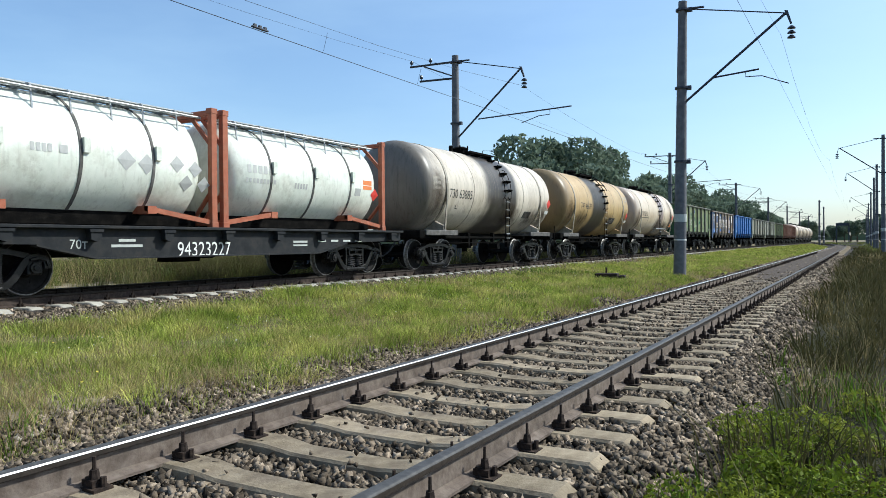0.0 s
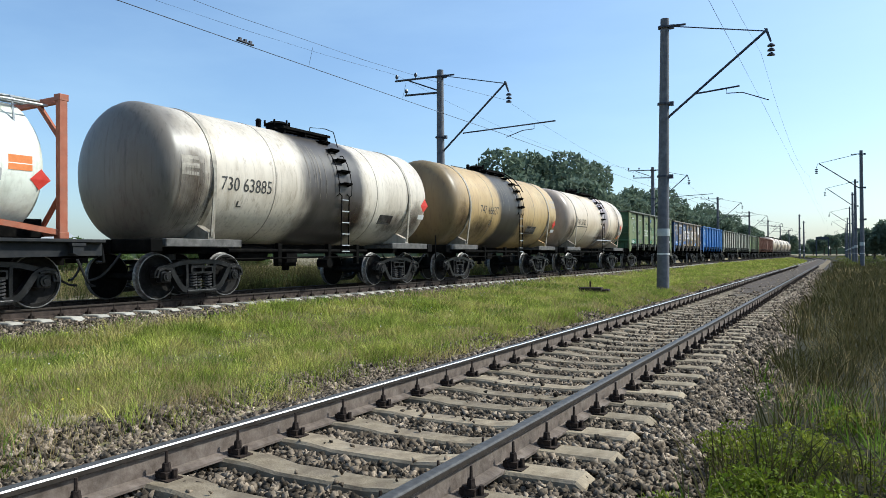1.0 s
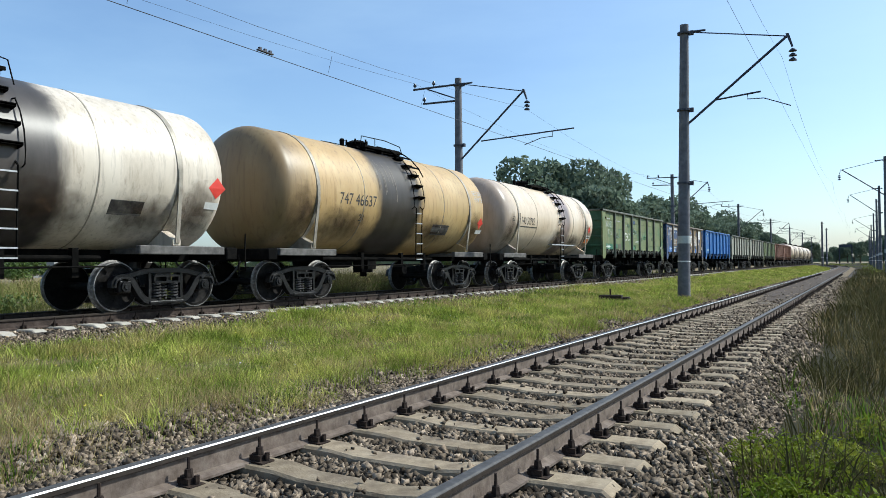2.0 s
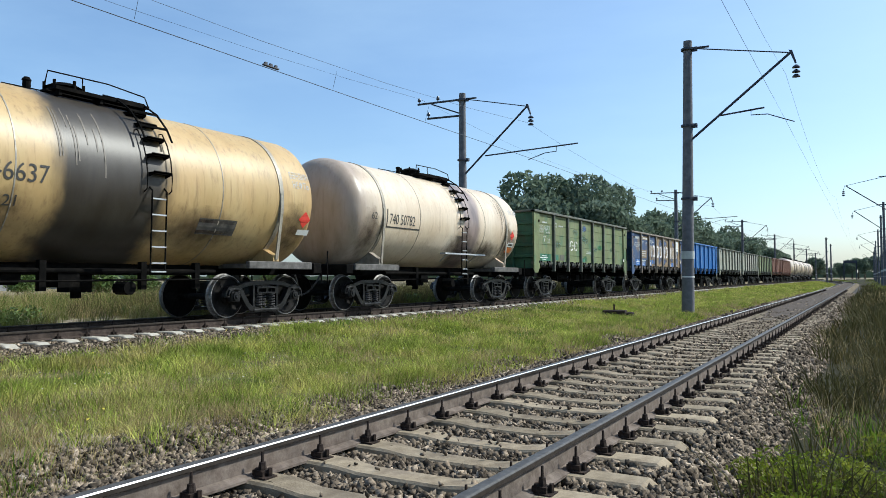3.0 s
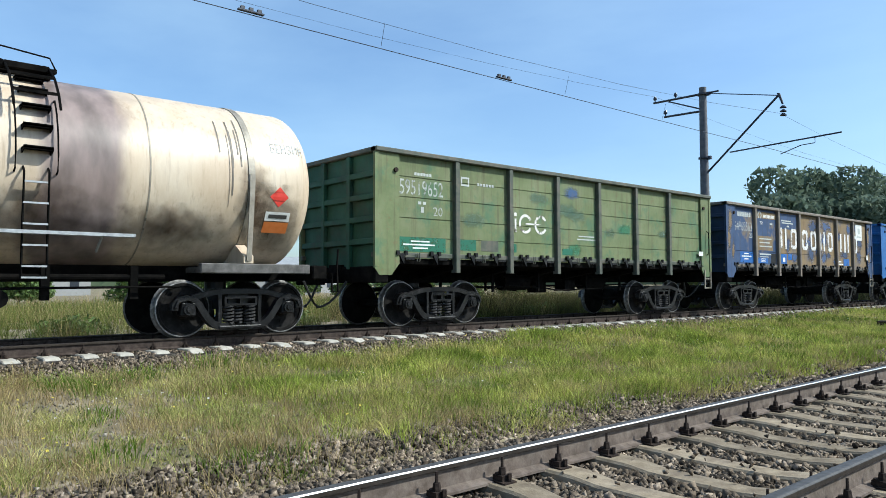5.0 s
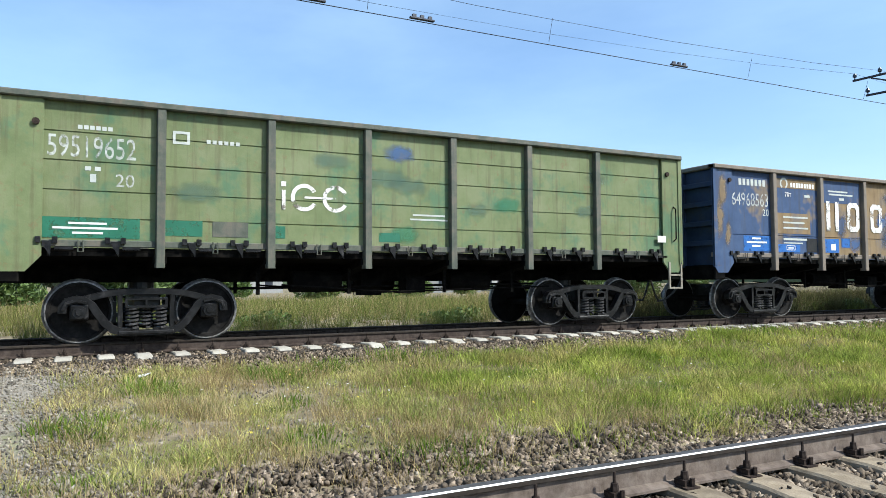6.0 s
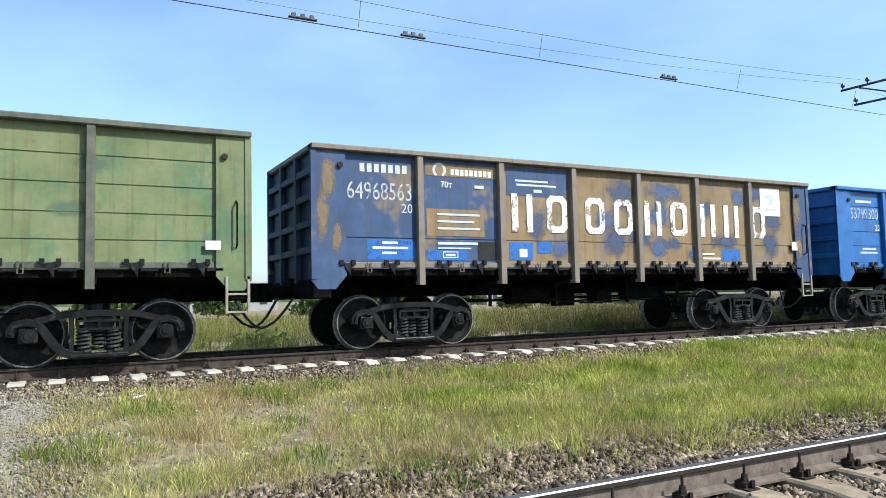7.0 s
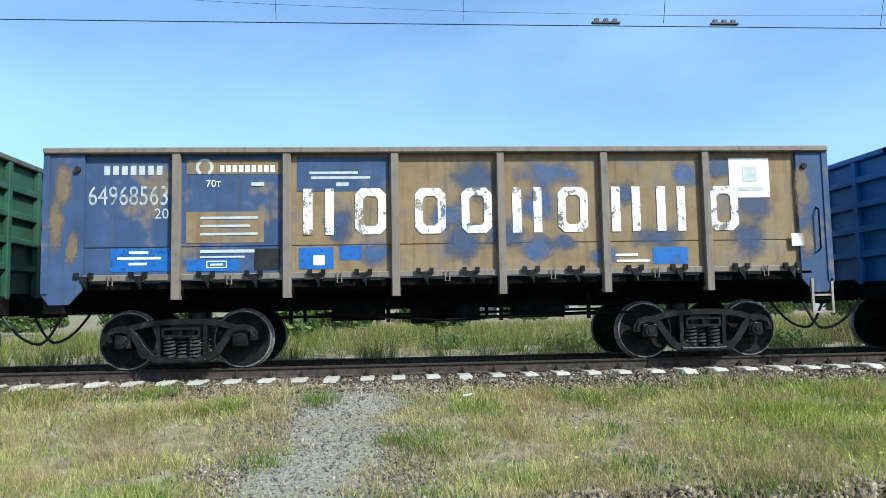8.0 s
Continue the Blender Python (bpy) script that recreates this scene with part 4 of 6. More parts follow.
def gondola(paints, ribs, label, group="open wagons", panel_lines=(2.72, 3.05, 2.38, 2.0), spin=True, step=1.73, top=3.545, longer=0.0, corner=None, ends=None):
    """Four-axle open wagon: ribbed steel sides, end walls, hatch hinges along the sill, underframe and bogies."""
    L, C = 13.92, 6.96
    y0, y1, W, TOP, LOW = C - 6.36, C + 6.36 + longer, 1.50, top, 1.53
    w = thing("open_wagon", label, "freight wagon", group)
    rib_y = [C + step * k for k in (-2.5, -1.5, -.5, .5, 1.5, 2.5)]
    edges = [y0 + .12] + rib_y + [y1 - .12]
    for s in (-1, 1):
        for i, (a, b) in enumerate(zip(edges, edges[1:])):
            bm = bmesh.new()
            X = s * (W - .10)
            zs = [LOW] + sorted(panel_lines) + [TOP - .1]
            face = [(X, zs[0])]
            for z in zs[1:-1]:
                face += [(X, z - .012), (X - s * .016, z - .006), (X - s * .016, z + .006), (X, z + .012)]
            prism(bm, face + [(X, zs[-1]), (X - s * .04, zs[-1]), (X - s * .04, zs[0])], "y", a, b)
            part("side_panel", bm, paints[i if s > 0 else 0], w)
        for y in rib_y:
            bm = bmesh.new()
            X = s * W
            prism(bm, [(X - s * .15, y - .072), (X - s * .02, y - .066), (X, y - .055), (X, y + .055), (X - s * .02, y + .066), (X - s * .15, y + .072)], "z", 1.13, TOP - .09)
            part("rib", bm, ribs, w)
        bm = bmesh.new()
        X = s * (W - .10)
        box(bm, min(X - s * .08, s * (W + .02)), max(X - s * .08, s * (W + .02)), y0, y1, TOP - .10, TOP, .018)
        part("top_rail", bm, ribs, w)
        bm = bmesh.new()
        box(bm, min(X - s * .05, X + s * .03), max(X - s * .05, X + s * .03), y0, y1, LOW - .10, LOW, .01)
        part("side_sill", bm, ribs, w)
        for y, d, pm in ((y0, 1, paints[0]), (y1, -1, paints[-1])):
            bm = bmesh.new()
            ww = .62 if d > 0 else .55
            prism(bm, [(y, 1.075 + .16), (y + d * .12, 1.075), (y + d * (ww - .2), 1.075), (y + d * ww, 1.3), (y + d * ww, TOP - .1), (y, TOP - .1)], "x", s * (W - .085), s * (W - .04))
            box(bm, s * W - .04 - (.02 if s > 0 else -.04), s * W + (.02 if s < 0 else 0.0) - (.02 if s > 0 else 0), min(y, y + d * .1), max(y, y + d * .1), 1.25, TOP - .1)
            part("corner_plate", bm, corner or pm, w)
        k = 0
        for a, b in zip(edges, edges[1:]):
            for fr in (.27, .70):
                y = a + (b - a) * fr
                bm = bmesh.new()
                X = s * (W - .07)
                prism(bm, [(y - .06, LOW - .02), (y + .06, LOW - .02), (y + .055, LOW - .14), (y + .05, LOW - .24), (y + .005, LOW - .16), (y - .04, LOW - .10)], "x", X, X + s * .05)
                box(bm, min(X, X + s * .06), max(X, X + s * .06), y - .14, y - .07, LOW - .05, LOW + .04)
                box(bm, min(X, X + s * .06), max(X, X + s * .06), y + .07, y + .14, LOW - .05, LOW + .04)
                box(bm, min(X, X + s * .03), max(X, X + s * .03), y + .1, y + .34, LOW - .14, LOW - .10)
                part("hatch_hinge", bm, M["bogie"], w)
            bm = bmesh.new()
            y = a + (b - a) * .48
            X = s * (W - .04)
            tube(bm, [(X, y - .035, LOW + .0), (X, y - .035, LOW - .17), (X, y + .035, LOW - .17), (X, y + .035, LOW + .0)], .012, 5)
            part("rope_hook", bm, ribs, w)
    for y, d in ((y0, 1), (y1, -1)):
        # ends: wall colour with the shade of the gap put in
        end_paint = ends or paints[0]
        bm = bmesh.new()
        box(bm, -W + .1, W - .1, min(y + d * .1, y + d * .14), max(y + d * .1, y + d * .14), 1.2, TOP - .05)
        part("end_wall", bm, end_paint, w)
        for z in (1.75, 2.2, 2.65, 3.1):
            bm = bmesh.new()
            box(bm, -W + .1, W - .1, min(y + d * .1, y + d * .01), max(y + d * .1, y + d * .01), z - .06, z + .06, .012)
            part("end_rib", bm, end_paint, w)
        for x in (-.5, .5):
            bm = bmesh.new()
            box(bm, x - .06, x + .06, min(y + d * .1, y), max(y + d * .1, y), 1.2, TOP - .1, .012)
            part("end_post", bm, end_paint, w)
        bm = bmesh.new()
        box(bm, -W, W, min(y, y + d * .12), max(y, y + d * .12), TOP - .1, TOP, .018)
        part("top_rail", bm, ribs, w)
        bm = bmesh.new()
        box(bm, -1.45, 1.45, min(y + d * .02, y + d * .35), max(y + d * .02, y + d * .35), .92, 1.25, .02)
        part("end_beam", bm, M["black"], w)
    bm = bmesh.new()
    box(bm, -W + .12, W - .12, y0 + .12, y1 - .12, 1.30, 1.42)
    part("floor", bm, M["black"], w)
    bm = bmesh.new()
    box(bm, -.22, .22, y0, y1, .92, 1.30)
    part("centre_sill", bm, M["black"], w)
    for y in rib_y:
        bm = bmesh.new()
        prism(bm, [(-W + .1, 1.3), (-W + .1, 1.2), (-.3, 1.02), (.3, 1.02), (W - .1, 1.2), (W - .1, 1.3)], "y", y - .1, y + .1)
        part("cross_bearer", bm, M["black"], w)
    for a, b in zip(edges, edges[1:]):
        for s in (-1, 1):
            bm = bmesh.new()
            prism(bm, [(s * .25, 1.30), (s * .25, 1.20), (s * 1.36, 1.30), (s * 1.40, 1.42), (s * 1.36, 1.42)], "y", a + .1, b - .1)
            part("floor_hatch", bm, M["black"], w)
    bm = bmesh.new()
    for s, yy in ((1, C + 1.6), (1, C - 1.5), (-1, C)):
        rod(bm, (s * .55, yy - .45, .92), (s * .55, yy + .45, .92), .19, 12)
    box(bm, .2, .5, C - .6, C - .2, .66, .95)
    box(bm, .5, .85, C + .15, C + .55, .70, .98)
    for s in (-1, 1):
        rod(bm, (s * .62, C - 3.2, .80), (s * .62, C + 3.4, .86), .022, 6)
        rod(bm, (s * .95, C - .4, .72), (s * .95, C + 3.3, .80), .018, 6)
        rod(bm, (s * .95, C - 2.2, .86), (s * .95, C + .2, .70), .018, 6)
        for yy in (-2.6, -1.0, .9, 2.4):
            box(bm, s * .95 - .02, s * .95 + .02, C + yy - .03, C + yy + .03, .70, 1.15)
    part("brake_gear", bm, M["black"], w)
    bm = bmesh.new()
    ye = y1 - .22
    for yy in (ye - .17, ye + .17):
        box(bm, W - .06, W - .02, yy - .02, yy + .02, .72, 1.3)
    for z in (.74, 1.02):
        box(bm, W - .055, W - .025, ye - .17, ye + .17, z - .015, z + .015)
    part("step_ladder", bm, M["band"], w)
    bm = bmesh.new()
    tube(bm, [(W - .05, ye - .02, 1.75), (W + .03, ye - .02, 1.8), (W + .03, ye - .02, 2.45), (W - .05, ye - .02, 2.5)], .016, 6)
    part("grab_rail", bm, M["black"], w)
    bm = bmesh.new()
    for y in (y0 + .52, y1 - .42):
        rod(bm, (W - .1, y, 3.2), (W, y, 3.2), .05, 8)
    part("lashing_ring", bm, M["iron"], w)
    coupler(w, L)
    bogies(w, (C - 4.325, C + 4.325), spin)
    return w


PANEL_X = 1.406


def tank(paint_mat, label, radius=1.5, axis=2.66, spin=True, detail=True, side_step=False, cage=False):
    """Four-axle tank wagon: domed barrel on a centre sill, straps, saddles, dome walkway and ladder."""
    L, a, b = 12.02, .62, 11.40
    w = thing("tank_wagon", label, "tank wagon", "tank wagons")
    bm = bmesh.new()
    prof = []
    for k in range(10):
        th = math.pi / 2 * k / 9
        prof.append((a + .58 - .58 * math.cos(th), max(.02, radius * math.sin(th) ** .78)))
    body = [(y, radius) for y in (2.2, 3.3, 4.6, 6.0, 7.4, 8.7, 9.8)]
    back = [(a + b - y, r) for y, r in prof[::-1]]
    lathe(bm, prof + body + back, "y", 56, (0, 0, axis))
    part("barrel", bm, paint_mat, w, smooth=50)
    for y in (2.11, 9.91):
        bm = bmesh.new()
        lathe(bm, [(y - .06, radius + .002), (y - .06, radius + .016), (y + .06, radius + .016), (y + .06, radius + .002)], "y", 56, (0, 0, axis))
        part("strap", bm, M["band"], w, smooth=30)
        for s in (-1, 1):
            bm = bmesh.new()
            prism(bm, [(s * .6, 1.25), (s * 1.40, 1.26), (s * 1.40, 1.38), (s * 1.05, axis - radius * .74), (s * .6, axis - radius * .93)], "y", y - .09, y + .09)
            part("saddle", bm, M["band"] if y < 5 else paint_mat, w)
            bm = bmesh.new()
            prism(bm, [(s * 1.40, 1.3), (s * 1.425, 1.3), (s * (radius + .03), axis - .25), (s * (radius + .03), axis + .1), (s * (radius + .005), axis + .1), (s * (radius + .005), axis - .25)], "y", y - .045, y + .045)
            part("strap_end", bm, M["band"], w)
    for y in (4.0, 8.2):
        bm = bmesh.new()
        lathe(bm, [(y - .012, radius + .001), (y - .012, radius + .006), (y + .012, radius + .006), (y + .012, radius + .001)], "y", 56, (0, 0, axis))
        part("weld_seam", bm, M["band"], w)
    bm = bmesh.new()
    box(bm, -.26, .26, .5, 11.52, .95, 1.24, .02)
    for y, d in ((.55, 1), (11.47, -1)):
        box(bm, -1.42, 1.42, min(y, y + d * .3), max(y, y + d * .3), .98, 1.24, .02)
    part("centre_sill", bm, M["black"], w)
    for y, d in ((.9, 1), (9.05, 1)):
        for s in (-1, 1):
            bm = bmesh.new()
            box(bm, s * 1.38 - .06, s * 1.38 + .06, y, y + 2.05, 1.08, 1.25, .015)
            box(bm, min(s * .2, s * 1.38), max(s * .2, s * 1.38), y + .2, y + 1.9, 1.1, 1.2)
            part("side_beam", bm, M["beam"], w)
    bm = bmesh.new()
    rod(bm, (.5, 3.6, .95), (.5, 4.6, .95), .18, 12)
    rod(bm, (-.5, 3.6, .95), (-.5, 4.6, .95), .16, 12)
    rod(bm, (.75, 3.2, 1.02), (.75, 8.7, 1.02), .045, 8)
    for s in (-1, 1):
        rod(bm, (s * .9, 3.0, .82), (s * .9, 8.9, .86), .02, 6)
    box(bm, .35, .75, 5.2, 5.6, .72, .98)
    box(bm, -.2, .2, 5.75, 6.2, .62, 1.2)
    rod(bm, (0, 6, .5), (0, 6, .9), .1, 8)
    rod(bm, (1.0, 6.2, .7), (1.35, 6.2, .7), .13, 10)
    for yy in (4.9, 6.9, 8.2):
        box(bm, .68, .8, yy - .06, yy + .06, .66, 1.2)
    part("brake_gear", bm, M["black"], w)
    top = axis + radius
    bm = bmesh.new()
    rod(bm, (0, 5.7, top - .1), (0, 5.7, top + .20), .30, 20)
    rod(bm, (0, 5.7, top + .20), (0, 5.7, top + .28), .34, 20, r2=.2)
    for k in range(6):
        a2 = math.pi / 3 * k
        rod(bm, (.33 * math.cos(a2), 5.7 + .33 * math.sin(a2), top + .14), (.33 * math.cos(a2), 5.7 + .33 * math.sin(a2), top + .30), .028, 6)
    part("hatch", bm, M["black"], w)
    bm = bmesh.new()
    rod(bm, (0, 5.0, top - .05), (0, 5.0, top + .2), .07, 10)
    rod(bm, (0, 5.0, top + .2), (0, 5.0, top + .26), .085, 10, .05)
    part("valve", bm, M["black"], w)
    bm = bmesh.new()
    rod(bm, (.1, 6.75, top - .05), (.1, 6.75, top + .16), .06, 10)
    part("valve", bm, M["black"], w)
    for x in (-.62, -.35, .35, .62):
        bm = bmesh.new()
        box(bm, x - .1, x + .1, 5.1, 7.0, top - .02, top + .02)
        part("walkway_board", bm, M["black"], w)
    for y in (5.2, 6.0, 6.9):
        bm = bmesh.new()
        box(bm, -.72, .72, y - .03, y + .03, top - .12, top - .02)
        part("walkway_bearer", bm, M["black"], w)
    for x in (-.74, .74):
        bm = bmesh.new()
        box(bm, x - .02, x + .02, 5.1, 7.0, top - .03, top + .035)
        part("walkway_edge", bm, M["black"], w)
    if cage:
        for x in (-.74, .74):
            bm = bmesh.new()
            tube(bm, [(x, 4.9, top), (x, 4.95, top + .26), (x, 6.1, top + .28), (x, 6.9, top + .2), (x, 7.0, top)], .014, 5)
            rod(bm, (x, 5.6, top), (x, 5.6, top + .27), .012, 5)
            part("hand_rail", bm, M["black"], w)
    else:
        bm = bmesh.new()
        tube(bm, [(.74, 6.1, top), (.74, 6.15, top + .14), (.74, 6.8, top + .2), (.9, 6.95, top + .12), (1.0, 7.0, top - .3)], .013, 5)
        part("hand_rail", bm, M["black"], w)
    for s in (1, -1):
        # single bracket steps on the shoulder of the barrel, then a straight ladder below
        for d in (60, 45, 31, 18, 5):
            xs, z = math.cos(radians(d)) * radius, axis + math.sin(radians(d)) * radius
            bm = bmesh.new()
            box(bm, min(s * (xs - .03), s * (xs + .17)), max(s * (xs - .03), s * (xs + .17)), 6.41, 6.79, z - .014, z + .014)
            box(bm, min(s * (xs + .15), s * (xs + .17)), max(s * (xs + .15), s * (xs + .17)), 6.41, 6.79, z - .02, z + .03)
            for yy in (6.41, 6.775):
                prism(bm, [(s * (xs - .03), z), (s * (xs + .17), z), (s * (xs + .15), z - .03), (s * xs, z - .07)], "y", yy, yy + .018)
            part("step", bm, M["black"], w)
        for yy in (6.33, 6.87):
            bm = bmesh.new()
            tube(bm, [(s * math.cos(radians(d)) * (radius + q), yy, axis + math.sin(radians(d)) * (radius + q)) for d, q in ((38, 0), (36, .07), (26, .08), (14, .08), (2, .08), (-6, .07), (-8, 0))], .013, 5)
            part("grab_rail", bm, M["black"], w)
        bm = bmesh.new()
        for yy in (6.44, 6.76):
            tube(bm, [(s * (radius - .02), yy, axis - .12), (s * (radius + .07), yy, axis - .2), (s * (radius + .05), yy, 1.9), (s * (radius + .03), yy, .98)], .017, 5)
        part("ladder", bm, M["black"], w)
        for z in (2.36, 2.06, 1.76, 1.46, 1.16, 1.0):
            bm = bmesh.new()
            box(bm, s * (radius + .05) - .022, s * (radius + .05) + .022, 6.44, 6.76, z - .013, z + .013)
            part("rung", bm, M["steel"], w)
    if side_step:
        bm = bmesh.new()
        box(bm, 1.42, 1.62, 5.25, 7.95, 1.62, 1.67)
        for y in (5.6, 7.5):
            rod(bm, (1.5, y, 1.62), (1.2, y, 1.4), .02, 5)
        part("side_step", bm, M["steel"], w)
    if cage:
        bm = bmesh.new()
        for d in (66, 50, 36):
            th = radians(d)
            x, z = math.cos(th) * (radius + .2), axis + math.sin(th) * (radius + .2)
            box(bm, x - .02, x + .02, 6.3, 6.9, z - .02, z + .02)
        for yy in (6.3, 6.9):
            tube(bm, [(math.cos(radians(d)) * (radius + .2), yy, axis + math.sin(radians(d)) * (radius + .2)) for d in (80, 66, 50, 36, 26)], .02, 5)
        part("ladder_guard", bm, M["black"], w)
    for s in (-1, 1):
        bm = bmesh.new()
        tube(bm, [(s * 1.4, 11.72, 1.55), (s * 1.4, 11.7, 1.2), (s * 1.4, 11.72, .75), (s * 1.2, 11.72, .75), (s * 1.2, 11.7, 1.1)], .02, 5)
        part("grab_rail", bm, M["black"], w)
    coupler(w, L)
    bogies(w, (2.11, 9.91), spin)
    return w


def flat_wagon():
    """Four-axle flat wagon: fish-bellied side sills with stake pockets, a low deck."""
    L, C = 14.62, 7.31
    w = thing("flat_wagon", "dark blue-grey flat wagon carrying two tank containers", "freight wagon")
    y0, y1 = C - 6.7, C + 6.7
    for s in (-1, 1):
        bm = bmesh.new()
        prism(bm, [(y0, 1.28), (y1, 1.28), (y1, 1.02), (y1 - 2.6, .98), (C + 3.0, .74), (C - 3.0, .74), (y0 + 2.6, .98), (y0, 1.02)], "x", s * 1.30, s * 1.36)
        box(bm, s * 1.36 - .12, s * 1.36 + .12, y0, y1, 1.25, 1.31, .01)
        prism(bm, [(y1 - 2.6, .98), (C + 3.0, .74), (C - 3.0, .74), (y0 + 2.6, .98), (y0 + 2.6, .95), (C - 3.0, .71), (C + 3.0, .71), (y1 - 2.6, .95)], "x", s * 1.24, s * 1.44)
        part("side_sill", bm, M["deck"], w)
        for i in range(9):
            y = y0 + .55 + i * (13.4 - 1.1) / 8
            bm = bmesh.new()
            X = s * 1.36
            prism(bm, [(y - .1, 1.24), (y + .1, 1.24), (y + .1, 1.1), (y + .02, 1.02), (y - .1, 1.06)], "x", X, X + s * .14)
            box(bm, min(X, X + s * .16), max(X, X + s * .16), y - .13, y + .13, 1.19, 1.24)
            part("stake_pocket", bm, M["deck"], w)
    for i in range(13):
        bm = bmesh.new()
        y = y0 + i * 13.4 / 13
        box(bm, -1.28, 1.28, y + .01, y + 13.4 / 13 - .01, 1.26, 1.30)
        part("deck_plank", bm, M["plank"], w)
    bm = bmesh.new()
    box(bm, -.25, .25, y0, y1, .85, 1.26)
    for y in (y0 + .15, C - 4.86, C - 1.6, C + 1.6, C + 4.86, y1 - .15):
        box(bm, -1.3, 1.3, y - .12, y + .12, .98, 1.25)
    box(bm, .3, .8, C - .9, C - .2, .6, .95)
    rod(bm, (-.5, C + .4, .8), (-.5, C + 1.3, .8), .17, 12)
    part("underframe", bm, M["black"], w)
    bm = bmesh.new()
    tube(bm, [(1.2, y1 + .1, 1.2), (1.2, y1 + .15, .9), (1.0, y1 + .15, .9)], .03, 6)
    part("grab_rail", bm, M["bogie"], w)
    coupler(w, L)
    bogies(w, (C - 4.86, C + 4.86))
    paint("number", text_mesh("94323227", .31, stretch=.82), M["white"], w, 1.368, C - 1.26, .72)
    for r in [(C - 2.55, C - 2.2, 1.02, 1.07), (C - 2.7, C - 2.05, .92, .97)] + [(C + 3.0 + k * .5, C + 3.3 + k * .5, 1.0, 1.05) for k in range(4)] + [(C + 2.1, C + 2.6, .98, 1.03), (C + 2.1, C + 2.6, .9, .94)]:
        paint("load_mark", marks([r]), M["pale"], w, 1.368, 0, 0)
    paint("load_mark", text_mesh("70т", .17), M["pale"], w, 1.368, C - 3.5, .90)
    for p in w.children:
        if not p.name.startswith("bogie"):
            p.location.z -= .11      # the deck rides low on its springs
    return w


def tank_container(label, plate):
    """Twenty-foot tank container: end frames, clad barrel with hoops, top walkway and corner struts."""
    c = thing("tank_container", label, "tank container", "containers on the flat wagon")
    H, Wd, Ln = 2.53, 2.44, 6.06
    r, ax = 1.19, 1.24
    bm = bmesh.new()
    prof = [(.16, .02), (.17, .5), (.23, .82), (.34, 1.04), (.5, r)]
    lathe(bm, prof + [(1.6, r), (3.0, r), (4.4, r)] + [(Ln - y, q) for y, q in prof[::-1]], "y", 48, (0, 0, ax))
    part("barrel", bm, M["container"], c, smooth=50)
    for y in (1.5, 3.0, 4.5):
        bm = bmesh.new()
        lathe(bm, [(y - .03, r), (y - .03, r + .012), (y + .03, r + .012), (y + .03, r)], "y", 48, (0, 0, ax))
        part("hoop", bm, M["beam"], c)
        bm = bmesh.new()
        box(bm, r - .02, r + .05, y + .03, y + .15, ax + .05, ax + .32)
        part("clasp", bm, M["container"], c)
    for y in (.0, Ln - .15):
        for s in (-1, 1):
            bm = bmesh.new()
            X = s * (Wd / 2)
            box(bm, min(X, X - s * .05), max(X, X - s * .05), y, y + .15, 0, H, .008)
            box(bm, min(X - s * .05, X - s * .14), max(X - s * .05, X - s * .14), y + .02, y + .05, 0, H)
            box(bm, min(X - s * .05, X - s * .14), max(X - s * .05, X - s * .14), y + .10, y + .13, 0, H)
            part("corner_post", bm, M["orange"], c)
            for z in (0, H - .118):
                bm = bmesh.new()
                box(bm, min(X + s * .006, X - s * .165), max(X + s * .006, X - s * .165), y - .006, y + .172, z, z + .122, .01)
                part("corner_casting", bm, M["orange"], c)
        for z, d in ((.05, 1), (H - .15, -1)):
            bm = bmesh.new()
            box(bm, -Wd / 2 + .1, Wd / 2 - .1, y + .03, y + .13, z, z + .12, .008)
            part("end_rail", bm, M["orange"], c)
            for s in (-1, 1):
                bm = bmesh.new()
                zz = .12 if d > 0 else H - .12
                rod(bm, (s * 1.1, y + .075, zz + d * .63), (s * .5, y + .075, zz), .05, 6)
                part("knee_brace", bm, M["orange"], c)
    for s in (-1, 1):
        for y, d in ((.1, 1), (Ln - .1, -1)):
            bm = bmesh.new()
            X = s * 1.12
            prism(bm, [(y, .06), (y, .16), (y + d * 1.6, .40), (y + d * 1.6, .30)], "x", X - .05, X + .05)
            prism(bm, [(X - s * .55, y + d * 1.4), (X + s * .06, y + d * 1.4), (X + s * .06, y + d * 1.6), (X - s * .55, y + d * 1.6)], "z", .25, .40)
            part("strut", bm, M["orange"], c)
    # black boxes added to stand in for the shadow below the barrel
    for s in (-1, 1):
        bm = bmesh.new()
        box(bm, min(s * .3, s * .72), max(s * .3, s * .72), .15, Ln - .15, .02, .36, .02)
        part("bottom_beam", bm, M["black"], c)
    bm = bmesh.new()
    for x in (.25, .45, .65):
        box(bm, x - .08, x + .08, .2, Ln - .2, H - .1, H - .075)
    for y in (.7, 1.5, 2.3, 3.0, 3.8, 4.5, 5.3):
        box(bm, .0, .85, y - .025, y + .025, H - .16, H - .10)
        rod(bm, (.85, y, H - .12), (.92, y, ax + .72), .02, 5)
    rod(bm, (.95, .2, H - .2), (.95, Ln - .2, H - .2), .025, 6)
    rod(bm, (-.85, .2, H - .05), (-.85, Ln - .2, H - .05), .03, 6)
    part("walkway", bm, M["steel"], c)
    for y in (1.5, 3.0, 4.5):
        bm = bmesh.new()
        rod(bm, (.25, y - .2, H - .2), (.25, y - .2, H - .02), .14, 10)
        part("valve", bm, M["steel"], c)
    return c


